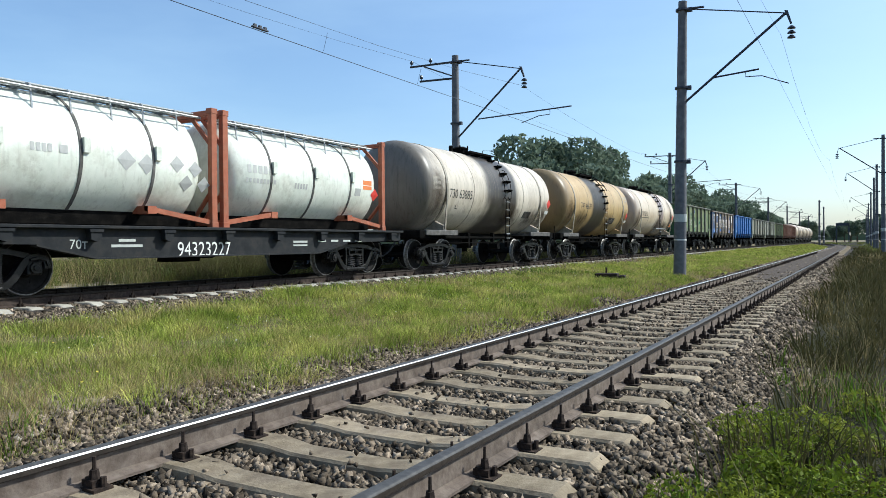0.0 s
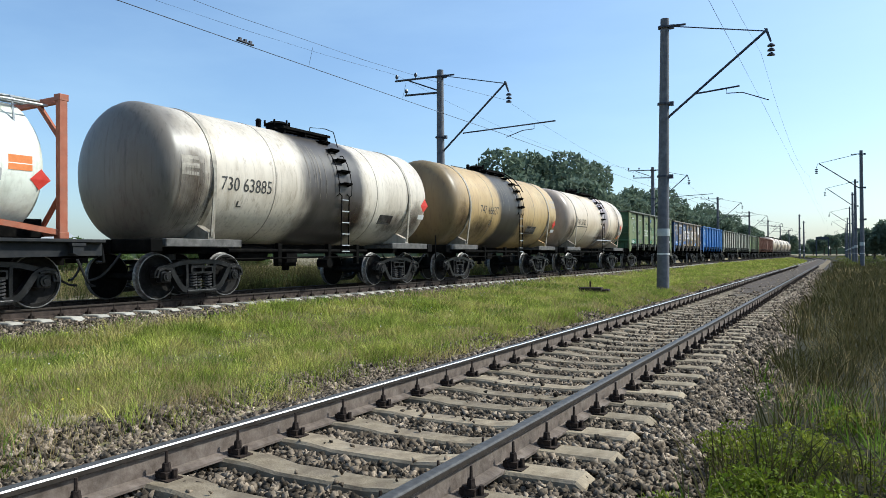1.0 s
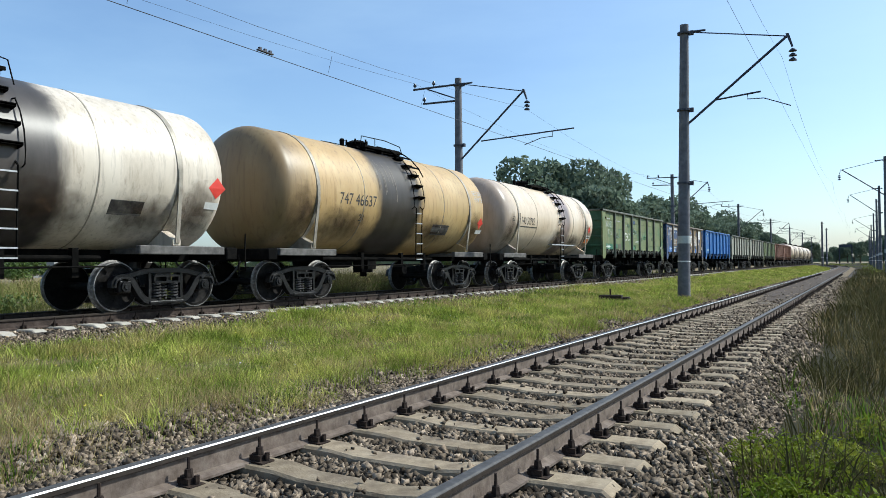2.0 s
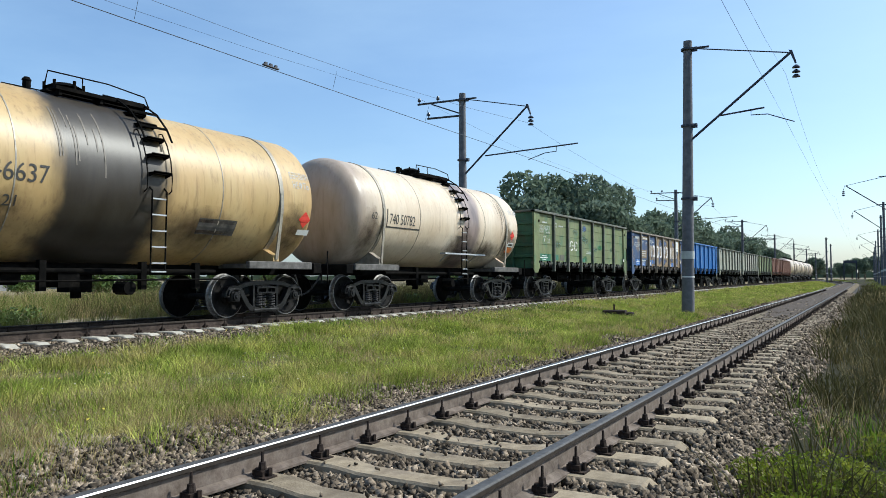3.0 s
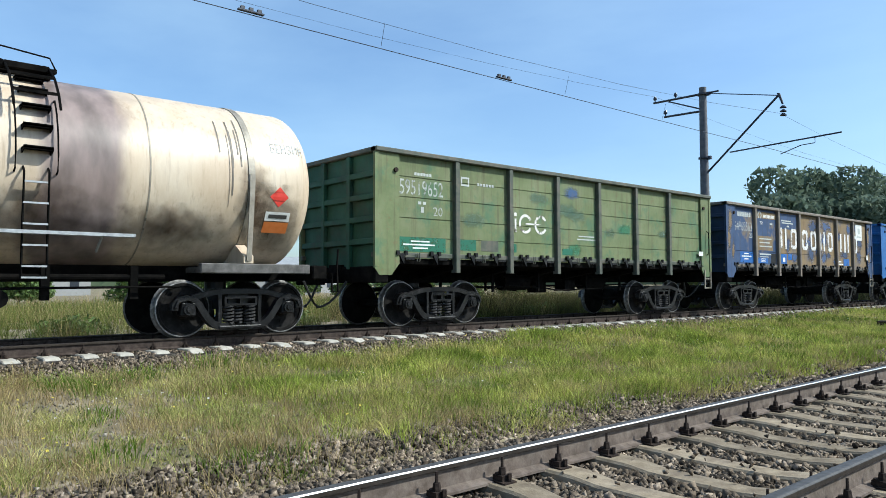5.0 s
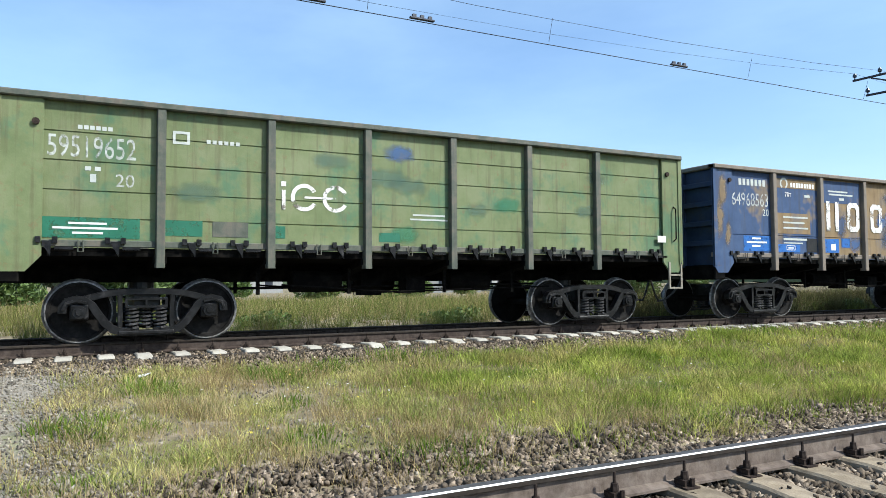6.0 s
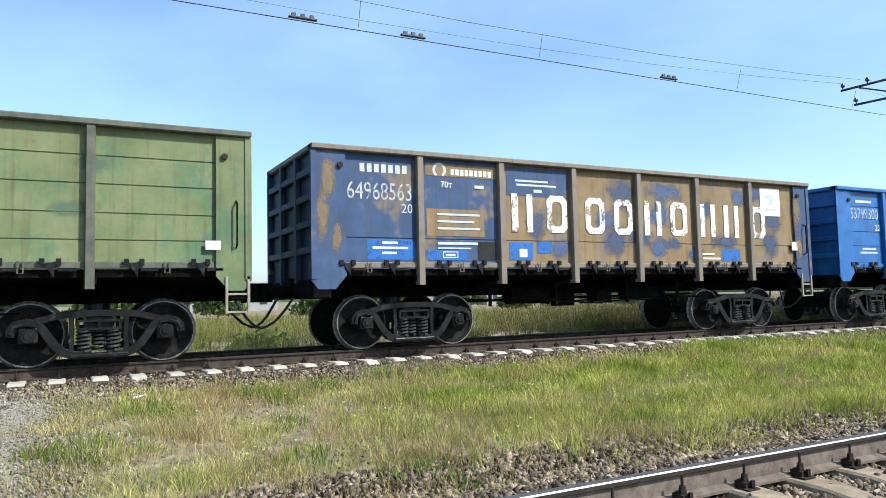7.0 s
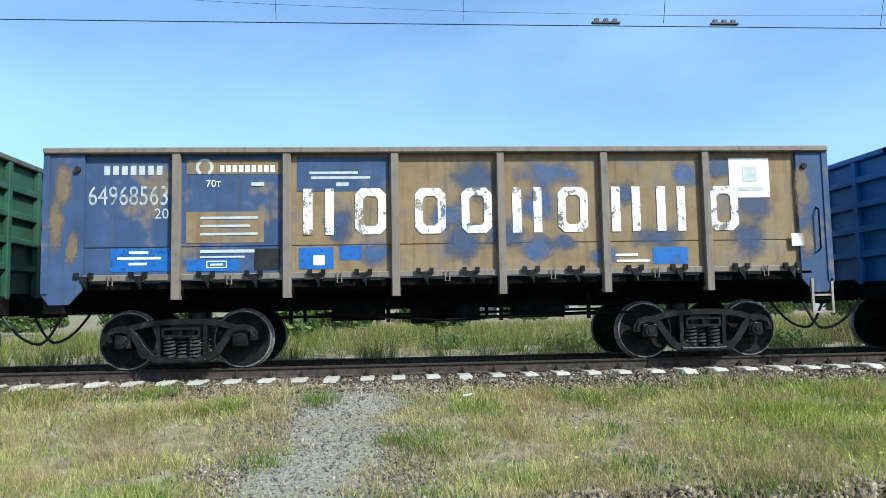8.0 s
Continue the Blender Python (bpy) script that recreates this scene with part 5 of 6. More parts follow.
# ---- the train ----
MOVING = []
OL = [M["green"]] * 7
flat = flat_wagon()
MOVING.append((flat, 3.57, TRAIN_RAIL))
box_a = tank_container("white tank container in a faded orange frame, grey diamond placards", 0)
box_b = tank_container("white tank container in a faded orange frame, red hazard diamond", 1)
MOVING += [(box_a, 3.57 + 7.31 - 6.14, TRAIN_RAIL + 1.202), (box_b, 3.57 + 7.31 + .08, TRAIN_RAIL + 1.202)]
R_C, A_C = 1.19, 1.24
for r in ((3.9, 1.6, .2), (4.35, 1.56, .2), (5.05, 1.62, .17), (5.5, 1.55, .17), (5.3, 1.25, .17), (5.75, 1.25, .17)):
    paint("placard", marks([r], 2), M["grey_mark"], box_a, 0, 0, -.36, R_C, A_C)
paint_each("stencil", ([(2.1 + k * .1, 2.17 + k * .1, 1.6, 1.74) for k in range(4)] + [(2.6, 2.75, 1.6, 1.74)]), M["grey_mark"], box_a, 0, 0, -.36, R_C, A_C)
paint_each("company_mark", ([(.75 + k * .17, .86 + k * .17, 1.62, 1.80) for k in range(5)]), M["grey_mark"], box_b, 0, 0, -.36, R_C, A_C)
paint_each("company_mark", ([(.7 + k * .11, .77 + k * .11, 1.40, 1.50) for k in range(9)]), M["grey_mark"], box_b, 0, 0, -.36, R_C, A_C)
paint("hazard_plate", marks([(5.05, 5.45, 1.35, 1.6)], 2), M["orange_plate"], box_b, 0, 0, -.22, R_C, A_C)
paint("hazard_diamond", marks([(5.6, 1.22, .18)]), M["red"], box_b, 0, 0, -.22, R_C, A_C)
paint_each("stencil", ([(2.3 + k * .1, 2.36 + k * .1, 1.35, 1.48) for k in range(5)] + [(4.7, 4.95, 1.3, 1.5)]), M["grey_mark"], box_b, 0, 0, -.36, R_C, A_C)

tank_a = tank(M["tank_white"], "dirty white tank wagon with a dark spill stain at its dome")
tank_b = tank(M["tank_tan"], "faded apricot tank wagon with a black spill stain", radius=1.56, axis=2.70, cage=True)
tank_c = tank(M["tank_cream"], "cream tank wagon with clean ladder and side step", radius=1.5, axis=2.70, side_step=True, cage=True)
for w, y in ((tank_a, 18.02), (tank_b, 29.87), (tank_c, 41.76)):
    MOVING.append((w, y, TRAIN_RAIL))
R_T, A_T = 1.5, 2.66
paint("number", text_mesh("730 63885", .31, stretch=.87), M["dark"], tank_a, 0, 2.3, 2.32, R_T, A_T)
paint_each("stencil", ([(2.85, 2.9, 1.95, 2.09), (2.9, 3.0, 1.95, 1.98)]), M["dark"], tank_a, 0, 0, 0, R_T, A_T)
paint("data_plate", marks([(1.25, 1.7, 2.55, 2.95)], 2), M["band"], tank_a, 0, 0, 0, R_T, A_T)
paint("hazard_diamond", marks([(10.85, 2.45, .22)]), M["red"], tank_a, 0, 0, 0, R_T, A_T)
paint("un_plate", marks([(10.6, 10.95, 2.0, 2.15)]), M["white"], tank_a, 0, 0, 0, R_T, A_T)
paint("stain", marks([(8.5, 9.2, 1.75, 2.05)], 2), M["soot"], tank_a, 0, 0, 0, R_T, A_T)
R_T, A_T = 1.56, 2.70
paint("number", text_mesh("747 46637", .31, stretch=.88), M["dark"], tank_b, 0, 2.95, 2.42, R_T, A_T)
paint("stencil", text_mesh("21", .2), M["dark"], tank_b, 0, 3.85, 2.0, R_T, A_T)
paint("lettering", text_mesh("БЕНЗИН", .17, stretch=.7), M["grey_mark"], tank_b, 0, 10.25, 3.2, R_T, A_T)
paint("lettering", text_mesh("НЕФТЬ", .17, stretch=.7), M["grey_mark"], tank_b, 0, 10.3, 2.97, R_T, A_T)
paint("hazard_diamond", marks([(10.75, 2.25, .2)]), M["red"], tank_b, 0, 0, 0, R_T, A_T)
paint("un_plate", marks([(10.6, 11.0, 1.86, 2.0)]), M["white"], tank_b, 0, 0, 0, R_T, A_T)
paint("hatch_patch", marks([(7.7, 8.7, 1.72, 2.08)], 2), M["soot"], tank_b, 0, 0, 0, R_T, A_T)
R_T = 1.5
paint("number", text_mesh("740 50782", .30, stretch=.75), M["dark"], tank_c, 0, 2.4, 2.40, R_T, A_T)
paint("underline", marks([(2.3, 4.0, 2.28, 2.32), (2.27, 2.31, 2.28, 2.8)], 2), M["dark"], tank_c, 0, 0, 0, R_T, A_T)
paint("stencil", text_mesh("62", .2), M["dark"], tank_c, 0, 1.55, 2.48, R_T, A_T)
paint("lettering", text_mesh("БЕНЗИН", .2, stretch=.62), M["grey_mark"], tank_c, 0, 10.3, 3.25, R_T, A_T)
paint("hazard_diamond", marks([(10.45, 2.44, .18)]), M["red"], tank_c, 0, 0, 0, R_T, A_T)
paint("hazard_plate", marks([(10.22, 10.70, 1.76, 1.98)], 2), M["orange_plate"], tank_c, 0, 0, 0, R_T + .004, A_T)
paint("un_plate", marks([(10.22, 10.70, 2.0, 2.17)], 2), M["white"], tank_c, 0, 0, 0, R_T + .004, A_T)
paint("plate_writing", marks([(10.28, 10.64, 2.05, 2.12)]), M["dark"], tank_c, 0, 0, 0, R_T + .008, A_T)

for wagon, ax, rad, spots in ((tank_a, 2.66, 1.5, ((10.4, 1.85, .38, .5), (1.65, 2.15, .30, .75), (9.3, 1.7, .6, .35), (7.3, 1.75, .6, .4))), (tank_b, 2.70, 1.56, ((10.4, 1.9, .4, .5), (1.7, 2.0, .4, .6), (7.8, 1.75, .8, .4), (3.3, 1.8, .8, .4))),
                               (tank_c, 2.70, 1.5, ((10.4, 1.85, .42, .55), (10.0, 2.35, .26, .5), (1.6, 1.95, .36, .6), (8.6, 1.7, .7, .35), (6.6, 1.75, .6, .45)))):
    for i, (y, z, ry, rz) in enumerate(spots):
        paint("grime_patch", marks([(y - ry * 1.5, y + ry * 1.5, z - rz * 1.5, z + rz * 1.5)], 2), M["grime"], wagon, 0, 0, 0, rad - .002 + .0006 * i, ax)
sr = random.Random(17)
for wagon, yc, width, n, zt, ax in ((tank_c, 9.55, .22, 6, 4.0, 2.70), (tank_a, 1.75, .3, 10, 3.1, 2.66), (tank_a, 1.3, .3, 6, 2.9, 2.66), (tank_b, 5.1, .5, 9, 4.0, 2.70), (tank_a, 5.4, .5, 8, 4.0, 2.66)):
    for _ in range(n):
        y, z1 = yc + sr.uniform(-width, width), zt - sr.uniform(0, .5)
        t = sr.uniform(.008, .03)
        paint("oil_streak", marks([(y, y + t, z1 - sr.uniform(.4, 1.5), z1)], 2), M["streak"], wagon, 0, 0, 0, 1.56 if wagon is tank_b else 1.5, ax)

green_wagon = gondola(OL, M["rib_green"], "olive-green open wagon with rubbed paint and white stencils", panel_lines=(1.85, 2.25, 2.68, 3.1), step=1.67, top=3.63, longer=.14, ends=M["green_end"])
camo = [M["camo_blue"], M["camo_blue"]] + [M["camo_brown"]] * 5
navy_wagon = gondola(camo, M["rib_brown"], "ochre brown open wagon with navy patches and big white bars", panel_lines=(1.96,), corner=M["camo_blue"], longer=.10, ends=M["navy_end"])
blue_wagon = gondola([M["blue"]] * 7, M["blue"], "bright blue open wagon with dark blue ribs")
train_y = 53.60
for w in (green_wagon, navy_wagon, blue_wagon):
    MOVING.append((w, train_y + (.08 if w is green_wagon else 0), TRAIN_RAIL))
    train_y += 13.92
for pm, rm, lb in (("pale_green", "rib_green", "bleached grey-green open wagon with rusty ribs"), ("pale_green", "rib_green", "bleached grey-green open wagon with rusty ribs"), ("green", "rib_green", "olive-green open wagon far along the train"),
                   ("rust", "rust", "red-brown open wagon near the tank wagons"), ("rust", "rust", "red-brown open wagon near the tank wagons")):
    MOVING.append((gondola([M[pm]] * 7, M[rm], lb, spin=False), train_y, TRAIN_RAIL))
    train_y += 13.92
far_tank = tank(M["tank_cream"], "cream tank wagon near the end of the train", spin=False)
MOVING.append((far_tank, train_y, TRAIN_RAIL))
for _ in range(4):
    train_y += 12.02
    MOVING.append((copy_thing(far_tank, Matrix()), train_y, TRAIN_RAIL))

# markings on the open wagons
PX = PANEL_X
w = green_wagon
paint("number", text_mesh("59519652", .33, stretch=.66), M["white_faded"], w, PX, 1.25, 2.74)
paint("stencil", text_mesh("20", .2), M["white_faded"], w, PX, 2.15, 2.33)
paint_each("stencil", ([(1.75, 1.83, 2.55, 2.61), (1.88, 1.96, 2.55, 2.61), (1.82, 1.9, 2.38, 2.5)] + [(1.65 + .08 * k, 1.71 + .08 * k, 3.15, 3.21) for k in range(6)]), M["pale"], w, PX, 0, 0)
paint("patch", marks([(.9, 2.5, 1.56, 1.86)]), M["green_new"], w, PX, 0, 0)
paint_each("stencil", ([(1.55, 2.05, 1.76, 1.79), (1.35, 2.2, 1.69, 1.72), (1.6, 2.0, 1.62, 1.65)]), M["white"], w, PX + .004, 0, 0)
paint("patch", marks([(2.75, 3.4, 1.62, 1.86)]), M["green_new"], w, PX, 0, 0)
paint("patch", marks([(3.55, 4.1, 1.62, 1.86)]), M["rib_green"], w, PX, 0, 0)
paint("patch", marks([(4.45, 4.7, 1.62, 1.82)]), M["green_new"], w, PX, 0, 0)
paint("patch", marks([(6.35, 6.75, 1.6, 1.76)]), M["green_new"], w, PX, 0, 0)
paint_each("stencil", ([(2.95, 3.2, 3.2, 3.24), (2.95, 3.2, 3.04, 3.08), (2.95, 2.99, 3.08, 3.2), (3.16, 3.2, 3.08, 3.2)] + [(3.45 + .09 * k, 3.51 + .09 * k, 3.08, 3.14) for k in range(6)]), M["pale"], w, PX, 0, 0)


def ring_marks(yc, zc, r, t, gap):
    out = bmesh.new()
    n = 24
    for i in range(n):
        a0, a1 = 2 * math.pi * i / n, 2 * math.pi * (i + 1) / n
        if abs((a0 + a1) / 2 - gap) < .5 or abs((a0 + a1) / 2 - gap - 2 * math.pi) < .5:
            continue
        out.faces.new([out.verts.new((0, yc + q * math.cos(a), zc + q * math.sin(a))) for q, a in ((r, a0), (r, a1), (r - t, a1), (r - t, a0))])
    me = bpy.data.meshes.new("marks")
    out.to_mesh(me)
    out.free()
    return me


paint("company_mark", ring_marks(5.02, 2.31, .23, .065, .0), M["white_worn"], w, PX, 0, 0)
paint("company_mark", ring_marks(5.56, 2.31, .23, .065, .0), M["white_worn"], w, PX, 0, 0)
paint_each("company_mark", ([(5.02, 5.56, 2.295, 2.33), (4.64, 4.70, 2.1, 2.42), (4.63, 4.71, 2.48, 2.56)]), M["white_worn"], w, PX + .004, 0, 0)
paint_each("stencil", ([(7.0, 7.65, 2.08, 2.11), (6.95, 7.7, 2.0, 2.03)]), M["pale"], w, PX, 0, 0)
paint("data_plate", marks([(12.75, 12.98, 1.72, 1.86)]), M["white"], w, 1.465, 0, 0)



def blob(yc, zc, ry, rz):
    """Flat patch that its paint fades out towards the rim."""
    return marks([(yc - ry * 1.5, yc + ry * 1.5, max(1.54, zc - rz * 1.5), min(3.43, zc + rz * 1.5))])


for i, (y, z, ry, rz, m) in enumerate(((6.8, 1.72, .3, .14, "spray_green"), (6.75, 3.18, .24, .14, "spray_blue"), (6.45, 2.72, .42, .18, "teal"), (6.95, 2.6, .35, .14, "teal"), (11.15, 3.0, .22, .15, "teal"),
                                       (10.95, 2.3, .3, .12, "teal"), (9.0, 2.35, .28, .13, "spray_green"), (8.35, 2.25, .25, .12, "teal"), (3.3, 2.3, .35, .15, "teal"), (5.5, 2.95, .3, .12, "teal"))):
    paint("rubbed_patch", blob(y, z, ry, rz), M[m], w, PX - .003 + .0004 * i, 0, 0)

w = navy_wagon
for i, (y, z, ry, rz, m) in enumerate(((7.42, 3.0, .38, .28, "spray_navy"), (8.62, 3.1, .45, .2, "spray_blue"), (8.48, 2.56, .3, .26, "spray_blue"), (7.2, 1.95, .26, .34, "spray_navy"), (8.4, 1.82, .24, .26, "spray_blue"),
                                       (8.85, 1.95, .2, .13, "spray_navy"), (10.45, 2.03, .4, .17, "spray_navy"), (10.98, 3.1, .2, .26, "spray_blue"), (12.0, 1.95, .28, .26, "spray_navy"), (5.75, 1.82, .24, .2, "spray_blue"),
                                       (11.6, 3.2, .25, .17, "spray_navy"), (9.9, 2.75, .22, .2, "spray_navy"), (6.95, 2.45, .24, .2, "spray_blue"), (5.2, 2.3, .2, .3, "spray_navy"), (9.55, 1.75, .2, .14, "spray_blue"), (7.9, 2.1, .3, .2, "spray_navy"), (12.1, 2.6, .3, .3, "spray_navy"))):
    paint("camouflage_patch", blob(y, z, ry, rz), M[m], w, PX - .003 + .0004 * i, 0, 0)
paint("number", text_mesh("64968563", .32, stretch=.72), M["white_faded"], w, PX, 1.25, 2.64)
paint("stencil", text_mesh("20", .17), M["pale"], w, PX, 2.28, 2.42)
for k in range(7):
    paint("letter_bar", marks([(1.5 + .135 * k, 1.59 + .135 * k, 3.12, 3.27)]), M["pale"], w, PX, 0, 0)
paint("patch", marks([(1.62, 2.55, 1.58, 1.94)]), M["blue_new"], w, PX, 0, 0)
paint_each("stencil", ([(1.9, 2.2, 1.86, 1.9), (1.72, 2.4, 1.77, 1.81), (1.9, 2.18, 1.68, 1.72)]), M["white"], w, PX + .004, 0, 0)
paint("patch", marks([(2.78, 4.3, 3.13, 3.36)]), M["camo_brown"], w, PX, 0, 0)
paint("patch", marks([(2.78, 4.0, 2.02, 2.52)]), M["camo_brown"], w, PX, 0, 0)
for k in range(9):
    paint("letter_bar", marks([(3.3 + .1 * k, 3.37 + .1 * k, 3.16, 3.27)]), M["white"], w, PX + .004, 0, 0)
paint("company_mark", ring_marks(3.06, 3.24, .14, .05, 4.7), M["pale"], w, PX + .004, 0, 0)
paint("stencil", text_mesh("70т", .12), M["white"], w, PX + .004, 3.08, 2.92)
paint_each("stencil", ([(3.8, 4.0, 2.93, 2.99)] + [(3.0, 3.9 - .12 * (k % 2), 2.4 - .13 * k, 2.44 - .13 * k) for k in range(3)]), M["pale"], w, PX + .008, 0, 0)
paint_each("stencil", ([(3.0, 3.85, 1.86, 1.91), (3.0, 3.7, 1.78, 1.81)]), M["pale"], w, PX + .004, 0, 0)
paint("patch", marks([(2.8, 3.6, 1.57, 1.76)]), M["blue_new"], w, PX, 0, 0)
paint_each("stencil", ([(3.1, 3.42, 1.72, 1.735), (3.1, 3.42, 1.62, 1.635), (3.1, 3.115, 1.635, 1.72), (3.405, 3.42, 1.635, 1.72), (3.16, 3.36, 1.66, 1.69)]), M["white"], w, PX + .004, 0, 0)
paint("patch", marks([(3.85, 4.25, 1.58, 1.92)]), M["deck"], w, PX + .003, 0, 0)
paint("patch", marks([(4.52, 6.0, 2.84, 3.4)]), M["camo_blue"], w, PX, 0, 0)
paint_each("stencil", ([(4.72, 5.5, 3.12, 3.16), (4.75, 5.7, 3.04, 3.08), (5.15, 5.35, 2.92, 2.98)]), M["pale"], w, PX + .004, 0, 0)
for y0, y1, z0, z1 in ((4.55, 5.1, 1.58, 1.93), (5.2, 5.55, 1.72, 1.95), (10.35, 10.95, 1.58, 1.86)):
    paint("patch", marks([(y0, y1, z0, z1)]), M["blue_new"], w, PX, 0, 0)
paint_each("stencil", ([(4.78, 4.96, 1.64, 1.8)]), M["white"], w, PX + .004, 0, 0)
paint_each("stencil", ([(9.72, 10.1, 1.72, 1.76), (9.74, 10.3, 1.62, 1.66)]), M["white"], w, PX + .004, 0, 0)
def hollow(y0, y1, z0, z1, t):
    """Upright ring with cut corners."""
    c = .1
    ring = [[(y0 + d + k, z0 + d), (y1 - d - k, z0 + d), (y1 - d, z0 + d + k), (y1 - d, z1 - d - k), (y1 - d - k, z1 - d), (y0 + d + k, z1 - d), (y0 + d, z1 - d - k), (y0 + d, z0 + d + k)] for d, k in ((0, c), (t, c * .5))]
    out = bmesh.new()
    vs = [[out.verts.new((0, *p)) for p in r] for r in ring]
    for i in range(8):
        j = (i + 1) % 8
        out.faces.new((vs[0][i], vs[0][j], vs[1][j], vs[1][i]))
    me = bpy.data.meshes.new("marks")
    out.to_mesh(me)
    out.free()
    return me


# the big company name as plain white bars and hollow blocks
for i, y in enumerate((4.62, 5.45, 6.42, 7.18, 8.02, 8.78, 9.68, 10.45, 11.35)):
    bars = [(y, y + .15, 2.13, 2.88), (y + .35, y + .49, 2.13, 2.88)]
    if i in (0, 4, 6, 7):
        for r in bars:
            paint("lettering_block", marks([r]), M["white_worn"], w, PX + .008, 0, 0)
    else:
        paint("lettering_block", hollow(y, y + .5, 2.13, 2.88, .13), M["white_worn"], w, PX + .008, 0, 0)
paint("poster", marks([(11.72, 12.42, 2.68, 3.35)]), M["white"], w, PX + .006, 0, 0)
paint("poster_mark", marks([(11.95, 12.2, 2.95, 3.2), (11.85, 12.3, 2.8, 2.86)]), M["pale"], w, PX + .010, 0, 0)
for k, (y, z, ry, rz, m) in enumerate(((.9, 3.0, .2, .35, "spray_ochre"), (.8, 2.3, .2, .4, "spray_ochre"), (1.05, 1.7, .14, .4, "spray_ochre"), (12.95, 2.9, .2, .5, "spray_ochre"), (13.0, 1.9, .2, .3, "spray_ochre"))):
    paint("ochre_patch", blob(y, z, ry * .62, rz), M[m], w, 1.463 + .0006 * k, 0, 0)
paint("data_plate", marks([(12.72, 12.94, 1.85, 2.06)]), M["white"], w, 1.465, 0, 0)
w = blue_wagon
paint("number", text_mesh("53799300", .3, stretch=.74), M["white_faded"], w, PX, 1.26, 2.72)
paint("stencil", text_mesh("20", .17), M["white"], w, PX, 2.3, 2.42)
paint_each("stencil", ([(1.5, 2.2, 3.15, 3.22), (1.7, 2.3, 1.9, 1.95), (1.6, 2.35, 1.8, 1.85)]), M["pale"], w, PX, 0, 0)


# ---- masts and wires ----
def mast(label, x, y, base, top, arm, tip_z, brace_z, pipe=None, feeder=None, thin=1.0, lean=0.0):
    """Tapered concrete mast with a braced cantilever to one side, insulators, and a feeder bracket behind."""
    m = thing("catenary_mast", label, "catenary mast", "masts along the line", pose(x, y, base, 0, lean, 0))
    H = top - base
    bm = bmesh.new()
    rod(bm, (0, 0, -.4), (0, 0, H), .235 * thin, 12, .155 * thin)
    part("pole", bm, M["concrete"], m, smooth=60)
    for z, hgt, paint_mat in ((1.22, .05, M["white"]), (1.9, .28, M["pale"])):
        bm = bmesh.new()
        rod(bm, (0, 0, z), (0, 0, z + hgt), .233 * thin, 12)
        part("painted_band", bm, paint_mat, m, "thin white painted band" if hgt < .1 else "faded pale painted band", smooth=60)
    for z in (H * .41, H * .68, H - .35):
        bm = bmesh.new()
        rod(bm, (0, 0, z), (0, 0, z + .07), .25 * thin, 12)
        box(bm, .18, .34, -.06, .06, z - .05, z + .1)
        part("clamp_ring", bm, M["mast_steel"], m)
    s = 1 if arm > 0 else -1
    if arm:
        tz, bz = tip_z - base, brace_z - base
        bm = bmesh.new()
        rod(bm, (s * .15, 0, bz), (arm, 0, tz), .045, 8)
        part("brace", bm, M["mast_steel"], m)
        bm = bmesh.new()
        rod(bm, (s * .12, 0, H - .28), (arm, 0, tz), .022, 6)
        rod(bm, (s * .12, 0, H - .28), (s * .75, 0, H - .3), .04, 6)
        part("tie_rod", bm, M["mast_steel"], m)
        bm = bmesh.new()
        prism(bm, [(arm - .05, tz + .1), (arm + s * .06, tz + .08), (arm + s * .2, tz - .38), (arm + s * .14, tz - .4)], "y", -.03, .03)
        part("hanger", bm, M["mast_steel"], m)
        for k in range(3):
            bm = bmesh.new()
            zz = tz - .52 - k * .16
            lathe(bm, [(zz - .05, .04), (zz - .03, .135), (zz + .01, .12), (zz + .07, .045)], "z", 14, (arm + s * .18, 0, 0))
            part("insulator", bm, M["glass"], m)
        if pipe:
            pz, x0, x1 = pipe[0] - base, pipe[1], pipe[2]
            bm = bmesh.new()
            rod(bm, (x0, 0, pz), (x1, 0, pz + .14), .032, 6)
            e = x0 + (x1 - x0) * .78
            tube(bm, [(e, 0, pz + .1), (e, 0, pz - .12), (e - (x1 - x0) * .12, 0, pz - .14), (e - (x1 - x0) * .3, 0, pz - .38)] if pipe[3] else
                 [(x0 + (x1 - x0) * .72, 0, pz + .1), (x0 + (x1 - x0) * .72, 0, pz - .08), (x1 + .1, 0, pz - .1), (x1 + .95, 0, pz - .45)], .018, 6)
            part("steady_arm", bm, M["mast_steel"], m)
    if feeder:
        bm = bmesh.new()
        tube(bm, [(0, 0, H - .28), (-2.5, 0, H - .22)], .05, 6)
        tube(bm, [(0, 0, H - 1.05), (-1.95, 0, H - .98)], .05, 6)
        rod(bm, (-.1, 0, H - .95), (-1.7, 0, H - .3), .035, 6)
        part("feeder_bracket", bm, M["mast_steel"], m)
        for px, pz in ((-2.42, H - .22), (-1.35, H - .25), (-1.88, H - .98)):
            bm = bmesh.new()
            rod(bm, (px, 0, pz), (px, 0, pz + .16), .025, 6)
            lathe(bm, [(pz + .12, .05), (pz + .15, .085), (pz + .22, .08), (pz + .3, .04)], "z", 10, (px, 0, 0))
            part("insulator", bm, M["glass"], m)
    return m


